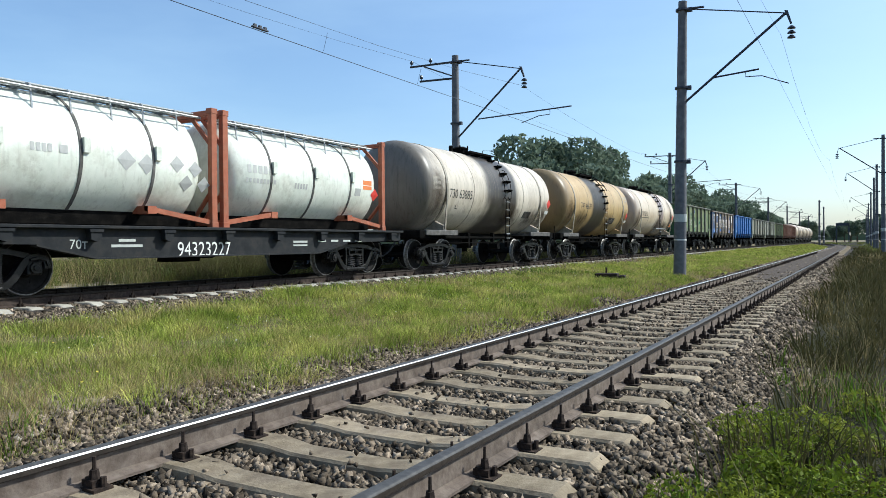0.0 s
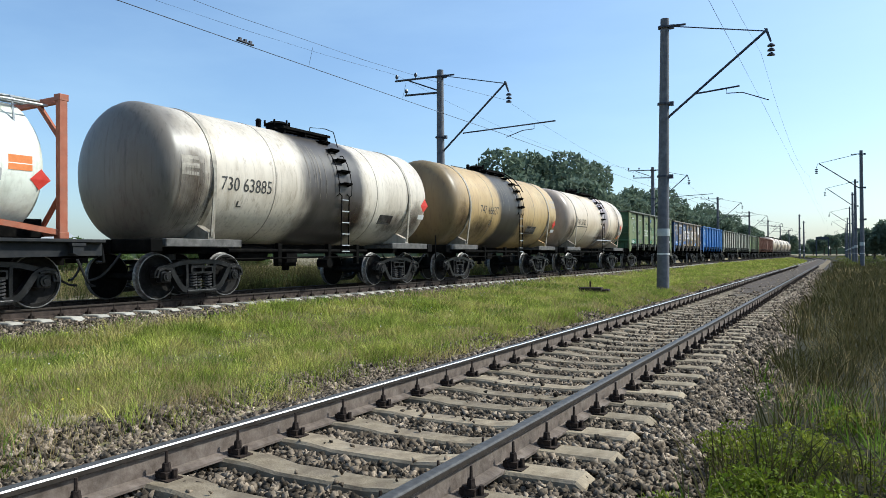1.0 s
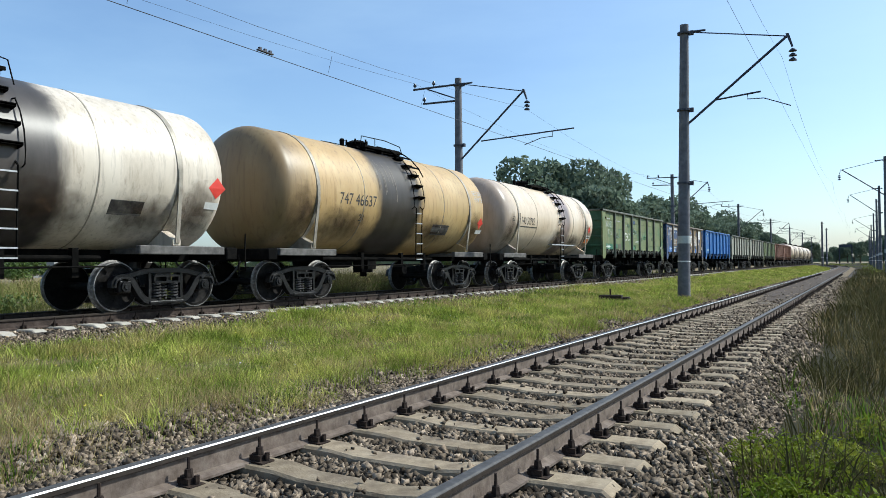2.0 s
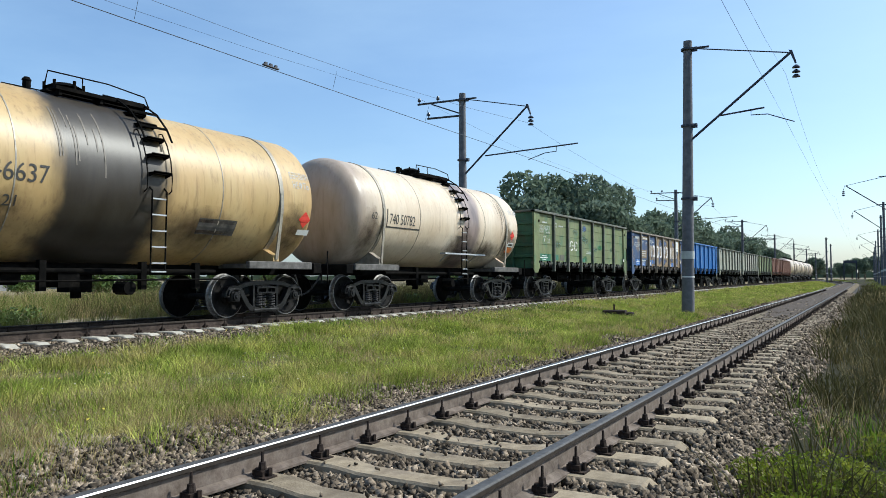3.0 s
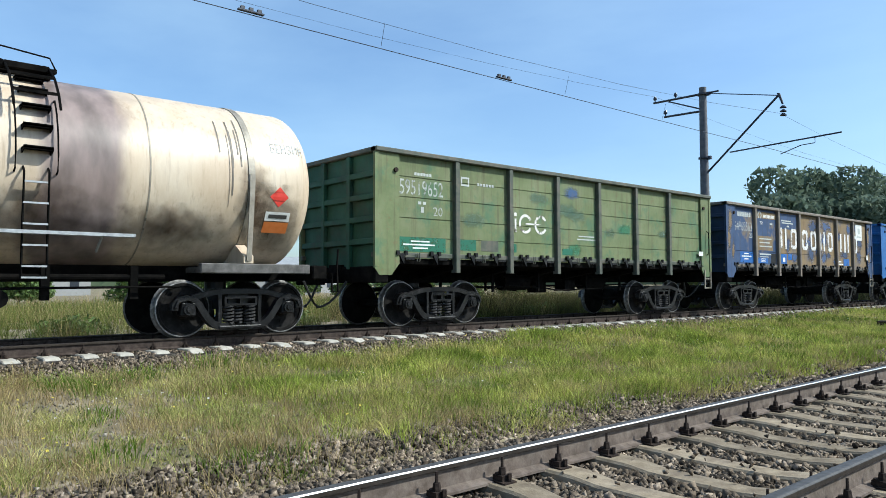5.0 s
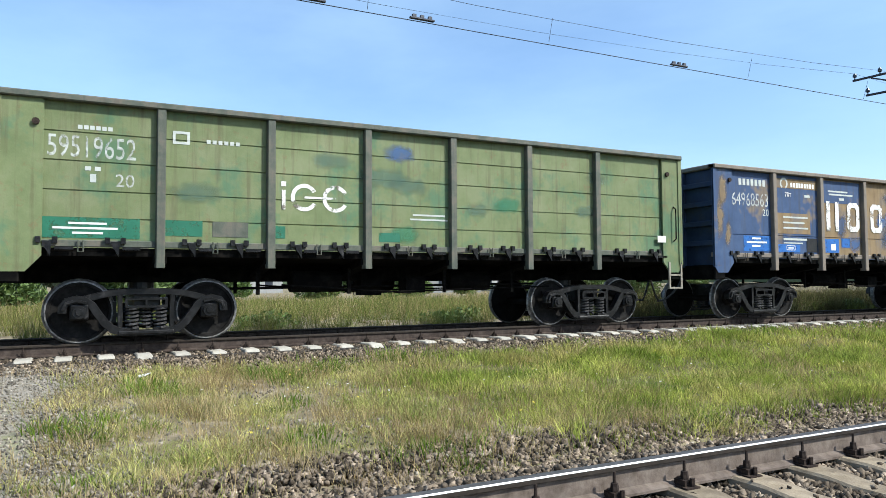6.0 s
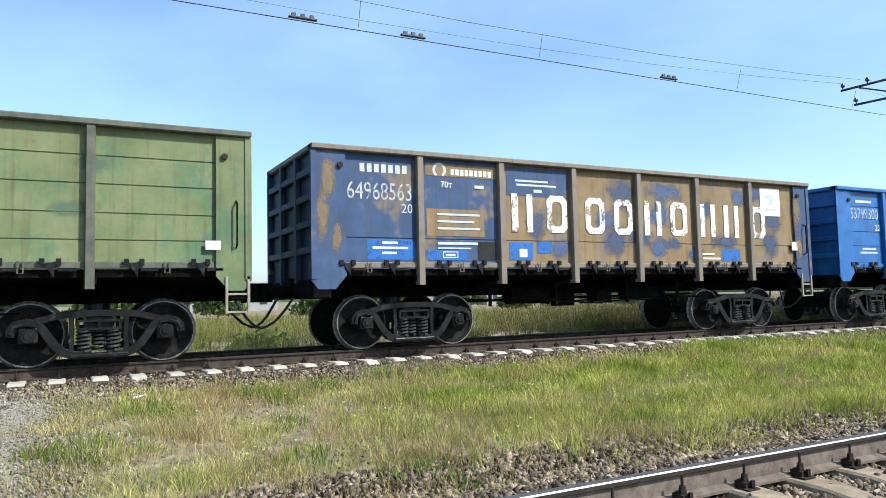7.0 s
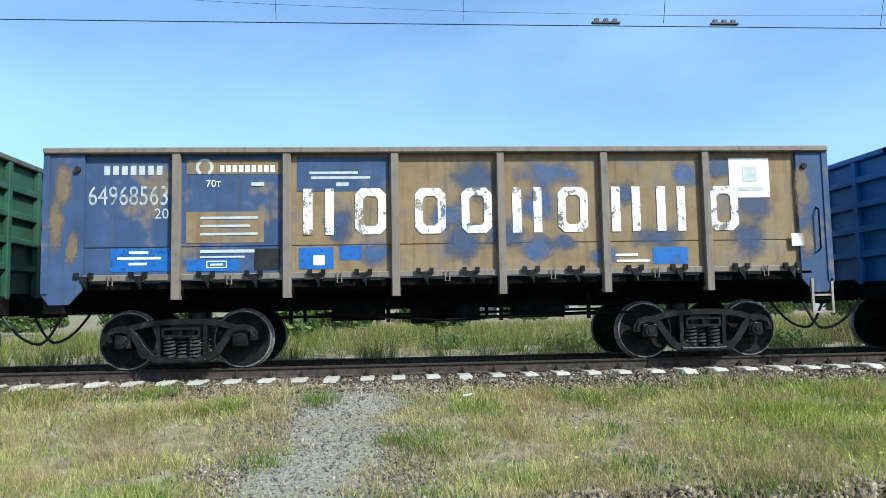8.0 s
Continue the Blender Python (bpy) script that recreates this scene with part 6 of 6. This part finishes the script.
mast("grey concrete mast with a braced bracket over the near track", -5.71, 27.2, .15, 10.11, 3.43, 9.18, 6.45, (7.22, 1.05, 2.6, False), lean=.9)
LEFT = "grey concrete mast with bracket and feeder arm behind the train"
for y in (29.44, 73.2, 117.0, 161.0, 205.0, 249.0, 293.0):
    mast(LEFT, -16.36, y, .1, 10.13, 3.33, 9.1, 6.3, (7.05, 1.2, 5.7, True), True)
for y, x in ((178.0, -7.8), (215, -8.4)):
    mast("plain grey concrete mast between the lines", x, y, .1, 10.0, 0, 0, 0)
for y, arm in ((70.5, -3.2), (98.0, -3.0), (119.0, 0), (155.0, -3.2), (203.0, -3.2), (245, 0), (290, -3)):
    mast("dark concrete mast beside the near track", 1.7, y, .1, 10.1, arm, 9.2, 6.9, None, False, .8)


def wire(name, x, z, y0, y1, span, sag, r, label, start):
    bm = bmesh.new()
    y = start
    while y > y0:
        y -= span
    pts = []
    while y < y1:
        pts += [(x, y + span * k / 8, z - sag * 4 * (k / 8) * (1 - k / 8)) for k in range(8)]
        y += span
    tube(bm, pts, r, 4)
    return tagged(new(name, mesh_of(name, bm, M["wire"])), label, "overhead wire")


wire("contact_wire", -13.15, 6.84, -60, 300, 43.8, .05, .010, "dark contact wire over the train's track", 29.44)
wire("messenger_wire", -13.0, 8.35, -60, 300, 43.8, 1.05, .006, "sagging messenger wire over the train's track", 29.44)
wire("contact_wire", -2.4, 6.95, -60, 200, 45.0, .05, .0045, "dark contact wire over the near track", 27.2)
wire("messenger_wire", -2.3, 8.4, -60, 200, 45.0, 1.0, .004, "sagging messenger wire over the near track", 27.2)
for x, z in ((-18.78, 10.2),):
    wire("feeder_wire", x, z, -60, 300, 43.8, .8, .006, "thin feeder wire on the mast brackets", 29.44)
for y in (3.96, 6.31, 13.5):
    bm = bmesh.new()
    box(bm, -13.19, -13.11, y - .28, y + .28, 6.83, 6.87, .01)
    for k in (-.18, 0, .18):
        box(bm, -13.18, -13.12, y + k - .04, y + k + .04, 6.85, 6.93)
    tagged(new("wire_clamp", mesh_of("wire_clamp", bm, M["mast_steel"])), "dark metal clamp on the contact wire", "wire clamp", "clamps on the wire")
for y in (-8, -2.3, 1.2, 5.1, 9.5, 16, 21):
    bm = bmesh.new()
    rod(bm, (-13.15, y, 6.85), (-13.0, y, 7.35), .006, 4)
    tagged(new("dropper", mesh_of("dropper", bm, M["wire"])), "thin dropper wire between messenger and contact wire", "wire", "droppers")


# ---- trees and far things ----
def leaf_cloud(lobes, n, size, seed):
    """Many small leaf sprays spread through the shells of a few lobes."""
    g = np.random.default_rng(seed)
    P = []
    for cx, cy, cz, rx, rz in lobes:
        k = int(n * rx * rz / sum(l[3] * l[4] for l in lobes))
        d = g.normal(size=(k, 3))
        d /= np.linalg.norm(d, axis=1, keepdims=True)
        d *= (g.uniform(.35, 1.08, (k, 1)) ** .45)
        P.append(d * (rx, rx, rz) + (cx, cy, cz))
    P = np.concatenate(P)
    n = len(P)
    u = g.normal(size=(n, 3))
    u /= np.linalg.norm(u, axis=1, keepdims=True)
    v = np.cross(u, g.normal(size=(n, 3)))
    v /= np.linalg.norm(v, axis=1, keepdims=True)
    s = (g.uniform(.5, 1.3, n) * size)[:, None]
    V = np.stack([P - u * s, P - v * s * .45, P + u * s, P + v * s * .45], 1)
    return V.reshape(-1, 3), np.arange(n * 4).reshape(-1, 4)


def tree(name, h, spread, seed, label, n=4000, leaf=.45, material="leaf", at=None):
    g = random.Random(seed)
    t = thing(name, label, "tree" if name == "tree" else "bush", "row of trees behind the train" if name == "tree" else "", at)
    bm = bmesh.new()
    rod(bm, (0, 0, -.2), (.1, .05, h * .4), .03 * h, 8, .016 * h)
    rod(bm, (.1, .05, h * .4), (0, .2, h * .8), .016 * h, 6, .004 * h)
    lobes = []
    for k in range(9):
        a = 2.4 * k + g.uniform(-.3, .3)
        z = h * g.uniform(.34, .86)
        q = spread * g.uniform(.25, .62) * (1.15 - .5 * z / h)
        c = (q * math.cos(a), q * math.sin(a), z)
        rod(bm, (.05, .05, z * .55), c, .008 * h, 5, .003 * h)
        lobes.append((*c, spread * g.uniform(.34, .52), h * g.uniform(.13, .19)))
    part("trunk", bm, M["bark"], t)
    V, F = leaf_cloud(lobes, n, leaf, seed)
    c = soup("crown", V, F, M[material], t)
    return t


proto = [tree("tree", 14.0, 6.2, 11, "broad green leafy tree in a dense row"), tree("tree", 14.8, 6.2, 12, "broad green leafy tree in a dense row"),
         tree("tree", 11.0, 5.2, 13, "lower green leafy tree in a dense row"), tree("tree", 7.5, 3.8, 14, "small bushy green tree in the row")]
g = random.Random(3)
spots = []
y = 69.0
while y < 300:
    spots.append((-33 + g.uniform(-2.5, 1.5), y, 3 if y < 72 else 2 if y < 77 else 0 if y < 104 else g.choice((0, 1, 1, 2))))
    spots.append((-28 + g.uniform(-1, 1), y + 2, 3 if g.random() < .6 else 2))
    y += g.uniform(4.5, 6.5)
used = set()
for x, y, k in spots:
    m = pose(x, y, 0, 0, 0, g.uniform(0, 360))
    if k not in used:
        proto[k].matrix_basis = m
        used.add(k)
    else:
        copy_thing(proto[k], m)
bush = tree("bush", 2.6, 1.9, 21, "leafy green bush in the field behind the train", 1800, .16, "bush", pose(-29, 1.5, 0))
for x, y, r in ((-34, -3, 40), (-24, -4.5, 90), (-45, 8, 10), (-60, 22, 200), (-38, 25, 140), (-70, 40, 20), (-36, 33, 77), (-50, -14, 33), (-27, 47, 50)):
    copy_thing(bush, pose(x, y, -.1, 0, 0, r))
g = random.Random(14)
for k in range(22):
    copy_thing(bush, pose(-58 + g.uniform(-8, 8), -30 + k * 4.6 + g.uniform(-1, 1), -.4, 0, 0, g.uniform(0, 360)))
shrub = tree("bush", .95, 1.15, 23, "small dark shrub among the tall grass behind the train", 800, .075, "bush", pose(-18.6, 4.4, -.2))
for x, y, r in ((-18.2, 9.6, 30), (-19.5, -4.4, 70), (-19, 14.5, 10), (-18, 20, 60), (-20.5, 1.2, 140), (-17.5, 26, 9)):
    copy_thing(shrub, pose(x, y, -.2, 0, 0, r))
g = random.Random(27)
for k in range(46):
    copy_thing(proto[g.choice((1, 2, 2, 3))], pose(-62 + k * 3.4 + g.uniform(-2, 2), 470 + g.uniform(-30, 40), -.4, 0, 0, g.uniform(0, 360)))
for k in range(22):
    copy_thing(proto[g.choice((2, 3, 3))], pose(5 + k * 1.5 + g.uniform(-1, 1), 300 - k * 7 + g.uniform(-8, 8), -.5, 0, 0, g.uniform(0, 360)))
for x, y, r in ((-62, -1.5, 20), (-64, -6, 140), (-96, 8.5, 60), (-92, 13, 200)):
    copy_thing(proto[3], pose(x, y, -.3, 0, 0, r))
for x, y, r in ((9, 95, 0), (12, 110, 50), (7, 125, 100), (10, 140, 33), (14, 150, 10), (6, 165, 80), (9, 185, 10), (5, 210, 99), (12, 225, 5), (17, 120, 5), (22, 135, 75)):
    copy_thing(proto[3], pose(x, y, -.6, 0, 0, r))

bm = bmesh.new()
g = random.Random(9)
for k in range(240):
    a = radians(k * 1.5)
    d = 1100 + g.uniform(-120, 120)
    c = Vector((d * math.sin(a), d * math.cos(a), 0))
    side = Vector((math.cos(a), -math.sin(a), 0))
    hh, ww = g.uniform(5, 15), g.uniform(16, 30)
    pts = [c - side * ww, c - side * ww * .7 + Vector((0, 0, hh * .7)), c + Vector((0, 0, hh)), c + side * ww * .6 + Vector((0, 0, hh * .8)), c + side * ww]
    back = c.normalized() * 12
    f = [bm.verts.new(p) for p in pts]
    b = [bm.verts.new(p + back) for p in pts]
    bm.faces.new(f)
    for i in range(4):
        bm.faces.new((f[i], f[i + 1], b[i + 1], b[i]))
tagged(new("far_woods", mesh_of("far_woods", bm, M["far"])), "low band of far woods along the horizon", "woods", kind="stuff")


def house(x, y, lx, ly, h, turn, label, pitched):
    hse = thing("house", label, "building", "far buildings", pose(x, y, 0, 0, 0, turn))
    bm = bmesh.new()
    box(bm, -lx / 2, lx / 2, -ly / 2, ly / 2, -.3, h)
    part("wall", bm, M["wall"], hse)
    bm = bmesh.new()
    if pitched:
        prism(bm, [(-lx / 2 - .4, h), (0, h + lx * .3), (lx / 2 + .4, h)], "y", -ly / 2 - .4, ly / 2 + .4)
    else:
        box(bm, -lx / 2 - .2, lx / 2 + .2, -ly / 2 - .2, ly / 2 + .2, h, h + .35)
    part("roof", bm, M["roof"], hse)
    n = max(2, int(ly / 3.5))
    for i in range(n):
        bm = bmesh.new()
        yy = -ly / 2 + ly * (i + .5) / n
        box(bm, lx / 2 - .05, lx / 2 + .03, yy - .6, yy + .6, 1.0, 2.3)
        part("window", bm, M["glass"], hse)
    return hse


house(-112, 20.5, 12, 13, 4.0, 8, "long low pale building with a flat roof across the field", False)
house(-92, 46, 8, 11, 3.0, -12, "pale house with a grey pitched roof across the field", True)
house(-104, 63, 9, 12, 3.2, 20, "pale house with a grey pitched roof across the field", True)

# far signal gantry over the lines
gan = thing("signal_gantry", "dark steel gantry over the far end of the line", "gantry", at=pose(-6.2, 330, 0))
for x in (-2.2, 2.2):
    bm = bmesh.new()
    box(bm, x - .2, x + .2, -.25, .25, -.3, 7.4)
    part("post", bm, M["mast_steel"], gan)
bm = bmesh.new()
box(bm, -2.4, 2.4, -.4, .4, 6.9, 7.9)
part("beam", bm, M["mast_steel"], gan)

# small box and scraps in the strip of grass
bm = bmesh.new()
box(bm, -.45, .28, -.25, .25, 0, .26, .02)
box(bm, .30, .52, -.22, .22, 0, .2, .03)
rod(bm, (-.1, 0, .26), (-.1, 0, .45), .03, 6)
b = new("trackside_box", mesh_of("trackside_box", bm, M["iron"]))
b.matrix_basis = pose(-7.07, 23.06, float(height(-7.07, 23.06)), 0, 0, 10)
tagged(b, "low dark trackside box half hidden in the grass", "cable box")
bm = bmesh.new()
prism(bm, [(-.05, -.03), (.0, .02), (.06, .09), (.04, -.01), (.01, -.05)], "z", 0, .012)
b = new("litter", mesh_of("litter", bm, M["white"]))
b.matrix_basis = pose(-9.89, .79, float(height(-9.89, .79)) + .04, 25, 10, 20)
tagged(b, "crumpled white scrap of litter in the grass", "litter")

# trodden path over the strip
pv, pf = [], []
xs = np.linspace(-11.3, -4.3, 29)
pr = random.Random(4)
for i, x in enumerate(xs):
    c = -.85 - .1 * math.sin((x + 8) * .9)
    for k, dy in enumerate((-.95, -.5, 0, .5, .95)):
        yy = c + dy + (pr.uniform(-.2, .2) if k in (0, 4) else 0)
        pv.append((x, yy, float(height(x, yy)) + (.02 if 0 < k < 4 else -.02)))
for i in range(len(xs) - 1):
    for k in range(4):
        a = i * 5 + k
        pf.append((a, a + 5, a + 6, a + 1))
tagged(soup("path", pv, pf, M["path"]), "trodden grey gritty path across the grass strip", "path", kind="structure")


def patches(x, y, size, seed):
    """Uneven patches about `size` metres across, 0 to 1."""
    g = np.random.default_rng(seed)
    v = np.zeros(np.shape(x))
    for k in range(9):
        a, f = g.uniform(0, np.pi), 2 * np.pi / size * g.uniform(.35, 1.3)
        v = v + np.sin((x * np.cos(a) + y * np.sin(a)) * f + g.uniform(0, 6.3))
    return 1 / (1 + np.exp(-v * 1.1))


def grass(name, n, region, hgt, width, material, label, keep=None, centre=(0, 0), near=9.0, lean=.35, clump=22, spread=.07, bent=True, seed=1):
    """Blades as bent slivers in tufts, strewn more thickly near the middle of the view."""
    x0, x1, y0, y1 = region
    k = n // clump * 4
    x, y = rng.uniform(x0, x1, k), rng.uniform(y0, y1, k)
    d2 = (x - centre[0]) ** 2 + (y - centre[1]) ** 2
    w = 1 / (1 + d2 / near ** 2)
    w *= .04 + patches(x, y, 1.5, seed) * (.25 + .75 * patches(x, y, .5, seed + 50))
    if keep is not None:
        w *= keep(x, y)
    m = min(n // clump, int((w > 0).sum()))
    pick = rng.choice(k, m, replace=False, p=w / w.sum())
    tuft = rng.lognormal(0, .38, m) * (.6 + .85 * patches(x[pick], y[pick], 1.1, seed + 9))
    rep = np.maximum(3, (clump * tuft).astype(int))
    cx0, cy0, ct = np.repeat(x[pick], rep), np.repeat(y[pick], rep), np.repeat(tuft, rep)
    n = len(cx0)
    dist = np.sqrt((cx0 - centre[0]) ** 2 + (cy0 - centre[1]) ** 2)
    sd = spread * np.clip(dist / 10, .8, 3) * ct
    ox, oy = rng.normal(size=n) * sd, rng.normal(size=n) * sd
    x, y = cx0 + ox, cy0 + oy
    h = rng.uniform(.35, 1.0, n) * hgt * np.clip(ct, .5, 1.7)
    a = rng.uniform(0, 2 * np.pi, n)
    wd = rng.uniform(.6, 1.3, n) * width * np.clip(dist / 12, .7, 4)
    z = height(x, y) - .02
    b = np.arctan2(oy, ox) + rng.normal(size=n) * .7
    l = rng.uniform(.1, lean, n) * h
    cx, sx = np.cos(a) * wd / 2, np.sin(a) * wd / 2
    mx, my = x + np.cos(b) * l * .35, y + np.sin(b) * l * .35
    low = [np.stack([x - cx, y - sx, z], 1), np.stack([x + cx, y + sx, z], 1)]
    tip = [np.stack([x + np.cos(b) * l, y + np.sin(b) * l, z + h], 1)]
    if bent:
        V = np.stack(low + [np.stack([mx + cx * .8, my + sx * .8, z + h * .6], 1), np.stack([mx - cx * .8, my - sx * .8, z + h * .6], 1)] + tip, 1)
        i = np.arange(n)[:, None] * 5
        F = np.concatenate([i + np.array([0, 1, 2]), i + np.array([0, 2, 3]), i + np.array([3, 2, 4])])
    else:
        V = np.stack(low + tip, 1)
        F = np.arange(n * 3).reshape(-1, 3)
    return tagged(soup(name, V.reshape(-1, 3), F, M[material]), label, "grass", kind="stuff")


def off_path(x, y):
    c = -.85 - .1 * np.sin((x + 8) * .9)
    return np.clip((np.abs(y - c) - .32 - .25 * (patches(x, y, .9, 77) - .5)) / .9, .012, 1)


def strip(x, y):
    return off_path(x, y) * np.clip((-4.55 - x) / .9, 0, 1) * np.clip((x + 10.75 - .3 * np.clip((y - 3) / 5, 0, 1) - .35 * patches(x, y, 1.2, 91)) / .35, 0, 1)


# soil under the verge, its colour darkened for the shade among the plants
v_ys = list(range(-10, 131, 5)) + [140, 150, 165, 180, 200, 225, 250, 280, 320, 370, 420]
vv = [(x + bend(y, NEAR_X), y, float(height(x, y)) + .05) for x in (-.6, .3, 1.5, 3, 6, 10, 16, 40, 90) for y in v_ys]
nv = len(v_ys)
vf = [(a * nv + b, a * nv + nv + b, a * nv + nv + 1 + b, a * nv + b + 1) for a in range(8) for b in range(nv - 1)]
tagged(soup("verge", vv, vf, M["verge_soil"]), "soil under the overgrown verge, darkened for the shade among the plants", "ground", kind="structure")

stones("strip_pebbles", [(-11.2, -4.6, -6, 12, 11000, .032), (-11.2, -4.6, 12, 34, 4000, .045), (-11.2, -4.4, -2.2, .6, 6000, .032)], "pale pebbles strewn in the thin grass", height, None, "pebble")
stones("path_grit", [(-11.2, -4.4, -1.9, .2, 9000, .024), (-11.2, -4.4, -2.1, .4, 1500, .038)], "loose grey grit and pebbles on the trodden path", lambda x, y: height(x, y) + .018, None, "pebble")
hl = []
hr = random.Random(31)
for _ in range(90):
    hy = 2.5 + abs(hr.gauss(0, 1.5))
    hx = -.75 + abs(hr.gauss(0, 1.3))
    s = hr.uniform(.10, .26)
    hl.append((hx, hy, s * .5, s, s * hr.uniform(.6, 1.1)))
V, F = leaf_cloud(hl, 52000, .017, 41)
tagged(soup("verge_herbs", V, F, M["herb"]), "low leafy yellow-green herbs at the edge of the ballast", "weeds", kind="stuff")
tv, tf = [], []
tr = random.Random(8)
tys = [3.2 + k * .8 for k in range(110)] + [95, 105, 120, 140, 165, 195, 230, 270, 320]
txs = [-10.25, -10.0, -9.6, -8.6, -7.6, -6.6, -5.7, -5.1]
for i, y in enumerate(tys):
    for k, x in enumerate(txs):
        edge = k in (0, len(txs) - 1) or i == 0
        px, py = x + (tr.uniform(-.15, .15) if edge else 0), y + (tr.uniform(-.9, .9) if i == 0 else 0)
        tv.append((px, py, float(height(px, py)) + (-.03 if edge else .012)))
nt = len(txs)
for i in range(len(tys) - 1):
    for k in range(nt - 1):
        tf.append((i * nt + k, i * nt + k + 1, i * nt + nt + k + 1, i * nt + nt + k))
tagged(soup("turf", tv, tf, M["turf"]), "dense green turf between the tracks", "turf", kind="structure")
grass("grass_strip", 215000, (-10.9, -4.9, 2.8, 85), .15, .010, "lush", "lush green grass between the two tracks", lambda x, y: strip(x, y) * np.clip((y - 3.0) / 4, 0, 1), near=14, lean=1.0, seed=3)
grass("grass_beyond", 26000, (-11.0, -3.5, 60, 230), .17, .022, "lush", "green grass between the tracks far along the line", lambda x, y: (np.abs(x - NEAR_X + np.maximum(0, y - 115.0) ** 2 / 1300) > 2.3) * 1.0, near=90, lean=.9, seed=5)
grass("verge_beyond", 24000, (-60, 40, 70, 330), .34, .03, "meadow", "rough grass along the far verge", lambda x, y: (x + np.maximum(0, y - 115.0) ** 2 / 1300 > -.3) * 1.0, near=90, lean=.9, seed=6, bent=False)
grass("thin_grass", 76000, (-11.0, -4.9, -9, 12), .10, .009, "grass", "thin yellowing grass on stony soil", lambda x, y: strip(x, y) * np.clip((9 - y) / 5, 0, 1), near=12, lean=1.3, seed=7)
grass("dry_grass", 70000, (-10.8, -4.6, -9, 60), .17, .006, "dry", "straw-dry grass among the green along the ballast", lambda x, y: off_path(x, y) * np.clip((-4.6 - x) / .5, 0, 1) * np.maximum(np.clip(1.1 - np.abs(x + 5.3) / .7, .05, 1), .8 * (y < 5) + .35 * (patches(x, y, 2.2, 31) > .6)), near=10, lean=1.1, seed=11)
grass("weeds", 34000, (-10.8, -5.0, -9, 26), .13, .013, "weed", "fresh green weed tufts in the strip", lambda x, y: (off_path(x, y) > .12) * ((patches(x, y, 1.4, 23) > .90) | (np.hypot(x + 5.21, y - 2.59) < .35) | (np.hypot(x + 7.53, y - .09) < .45)) * 1.0, near=12, lean=.9, seed=13)
grass("verge_grass", 110000, (-.95, 14, 2.5, 110), .30, .015, "heath", "tall dark heathy grass on the verge", lambda x, y: np.clip((x + .95) / .4, 0, 1) * (1 - .85 * ((x < 1.3) & (y < 6.5))), near=9, lean=.9, seed=17)
grass("trodden_verge_grass", 9000, (-.9, 8, -7, 2.9), .14, .012, "heath", "short trodden grass on the verge", None, near=6, lean=1.0, seed=19)
grass("verge_weeds", 4500, (-.9, 6, 2.8, 16), .16, .018, "weed", "fresh green weeds low on the verge", lambda x, y: np.clip((x + .9) / .3, 0, 1) * (np.sin(x * 2 + y * 1.1) > .1) * (y < 9), near=5, lean=1.0)
grass("verge_straw", 7000, (-.5, 12, 4.5, 60), .34, .006, "dry", "straw stalks in the verge", None, near=10, lean=.7)
grass("field_grass", 90000, (-48, -15.2, -18, 75), .5, .014, "meadow", "tall rough grass behind the train", lambda x, y: np.clip((-15.2 - x) / .6, 0, 1), centre=(-14, 6), near=12, lean=.8, bent=False)
grass("field_undergrowth", 42000, (-22, -15.6, 13, 60), .85, .012, "heath", "dark weedy undergrowth behind the train", None, centre=(-16, 18), near=14, lean=.9, bent=False)
grass("field_straw", 26000, (-60, -15.4, -18, 75), .6, .010, "dry", "dry stalks behind the train", None, centre=(-15, 6), near=14, lean=.8, bent=False)


def flowers(name, n, region, size, material, label, seed):
    """Small flower heads, flat crossed petals, standing just above the grass."""
    g = np.random.default_rng(seed)
    x, y = g.uniform(region[0], region[1], n * 6), g.uniform(region[2], region[3], n * 6)
    pick = np.argsort(-patches(x, y, 1.6, seed) * g.uniform(.4, 1, n * 6))[:n]
    x, y = x[pick], y[pick]
    z = height(x, y) + g.uniform(.09, .24, n)
    s = g.uniform(.6, 1.4, n) * size
    t = g.uniform(0, 2 * np.pi, n)
    c, d = np.cos(t) * s, np.sin(t) * s
    tilt = g.uniform(-.4, .4, n) * s
    V = np.stack([np.stack([x + c, y + d, z + tilt], 1), np.stack([x - d, y + c, z + s * .4], 1), np.stack([x - c, y - d, z - tilt], 1), np.stack([x + d, y - c, z - s * .4], 1)], 1)
    return tagged(soup(name, V.reshape(-1, 3), np.arange(n * 4).reshape(-1, 4), M[material]), label, "wild flowers", kind="stuff")


flowers("white_flowers", 260, (-10.4, -5.6, 1, 30), .012, "petal", "small white wild flowers among the grass", 61)
flowers("yellow_flowers", 500, (-10.4, -5.3, -4, 30), .012, "petal_yellow", "small yellow wild flowers among the grass", 67)


def motions():
    for w, y, z in MOVING:
        walk(w, [(0.0, pose(TRAIN_X, y, z)), (4.0, pose(TRAIN_X, y - SPEED * 4, z)), (8.0, pose(TRAIN_X, y - SPEED * 8, z))])
    turn = SPEED / .475 / 15
    for w, y in WHEELS:
        rows = [(k / 15, Matrix.Translation((0, y, .475)) @ Matrix.Rotation(turn * k, 4, "X")) for k in range(121)]
        walk(w, rows)


motions()
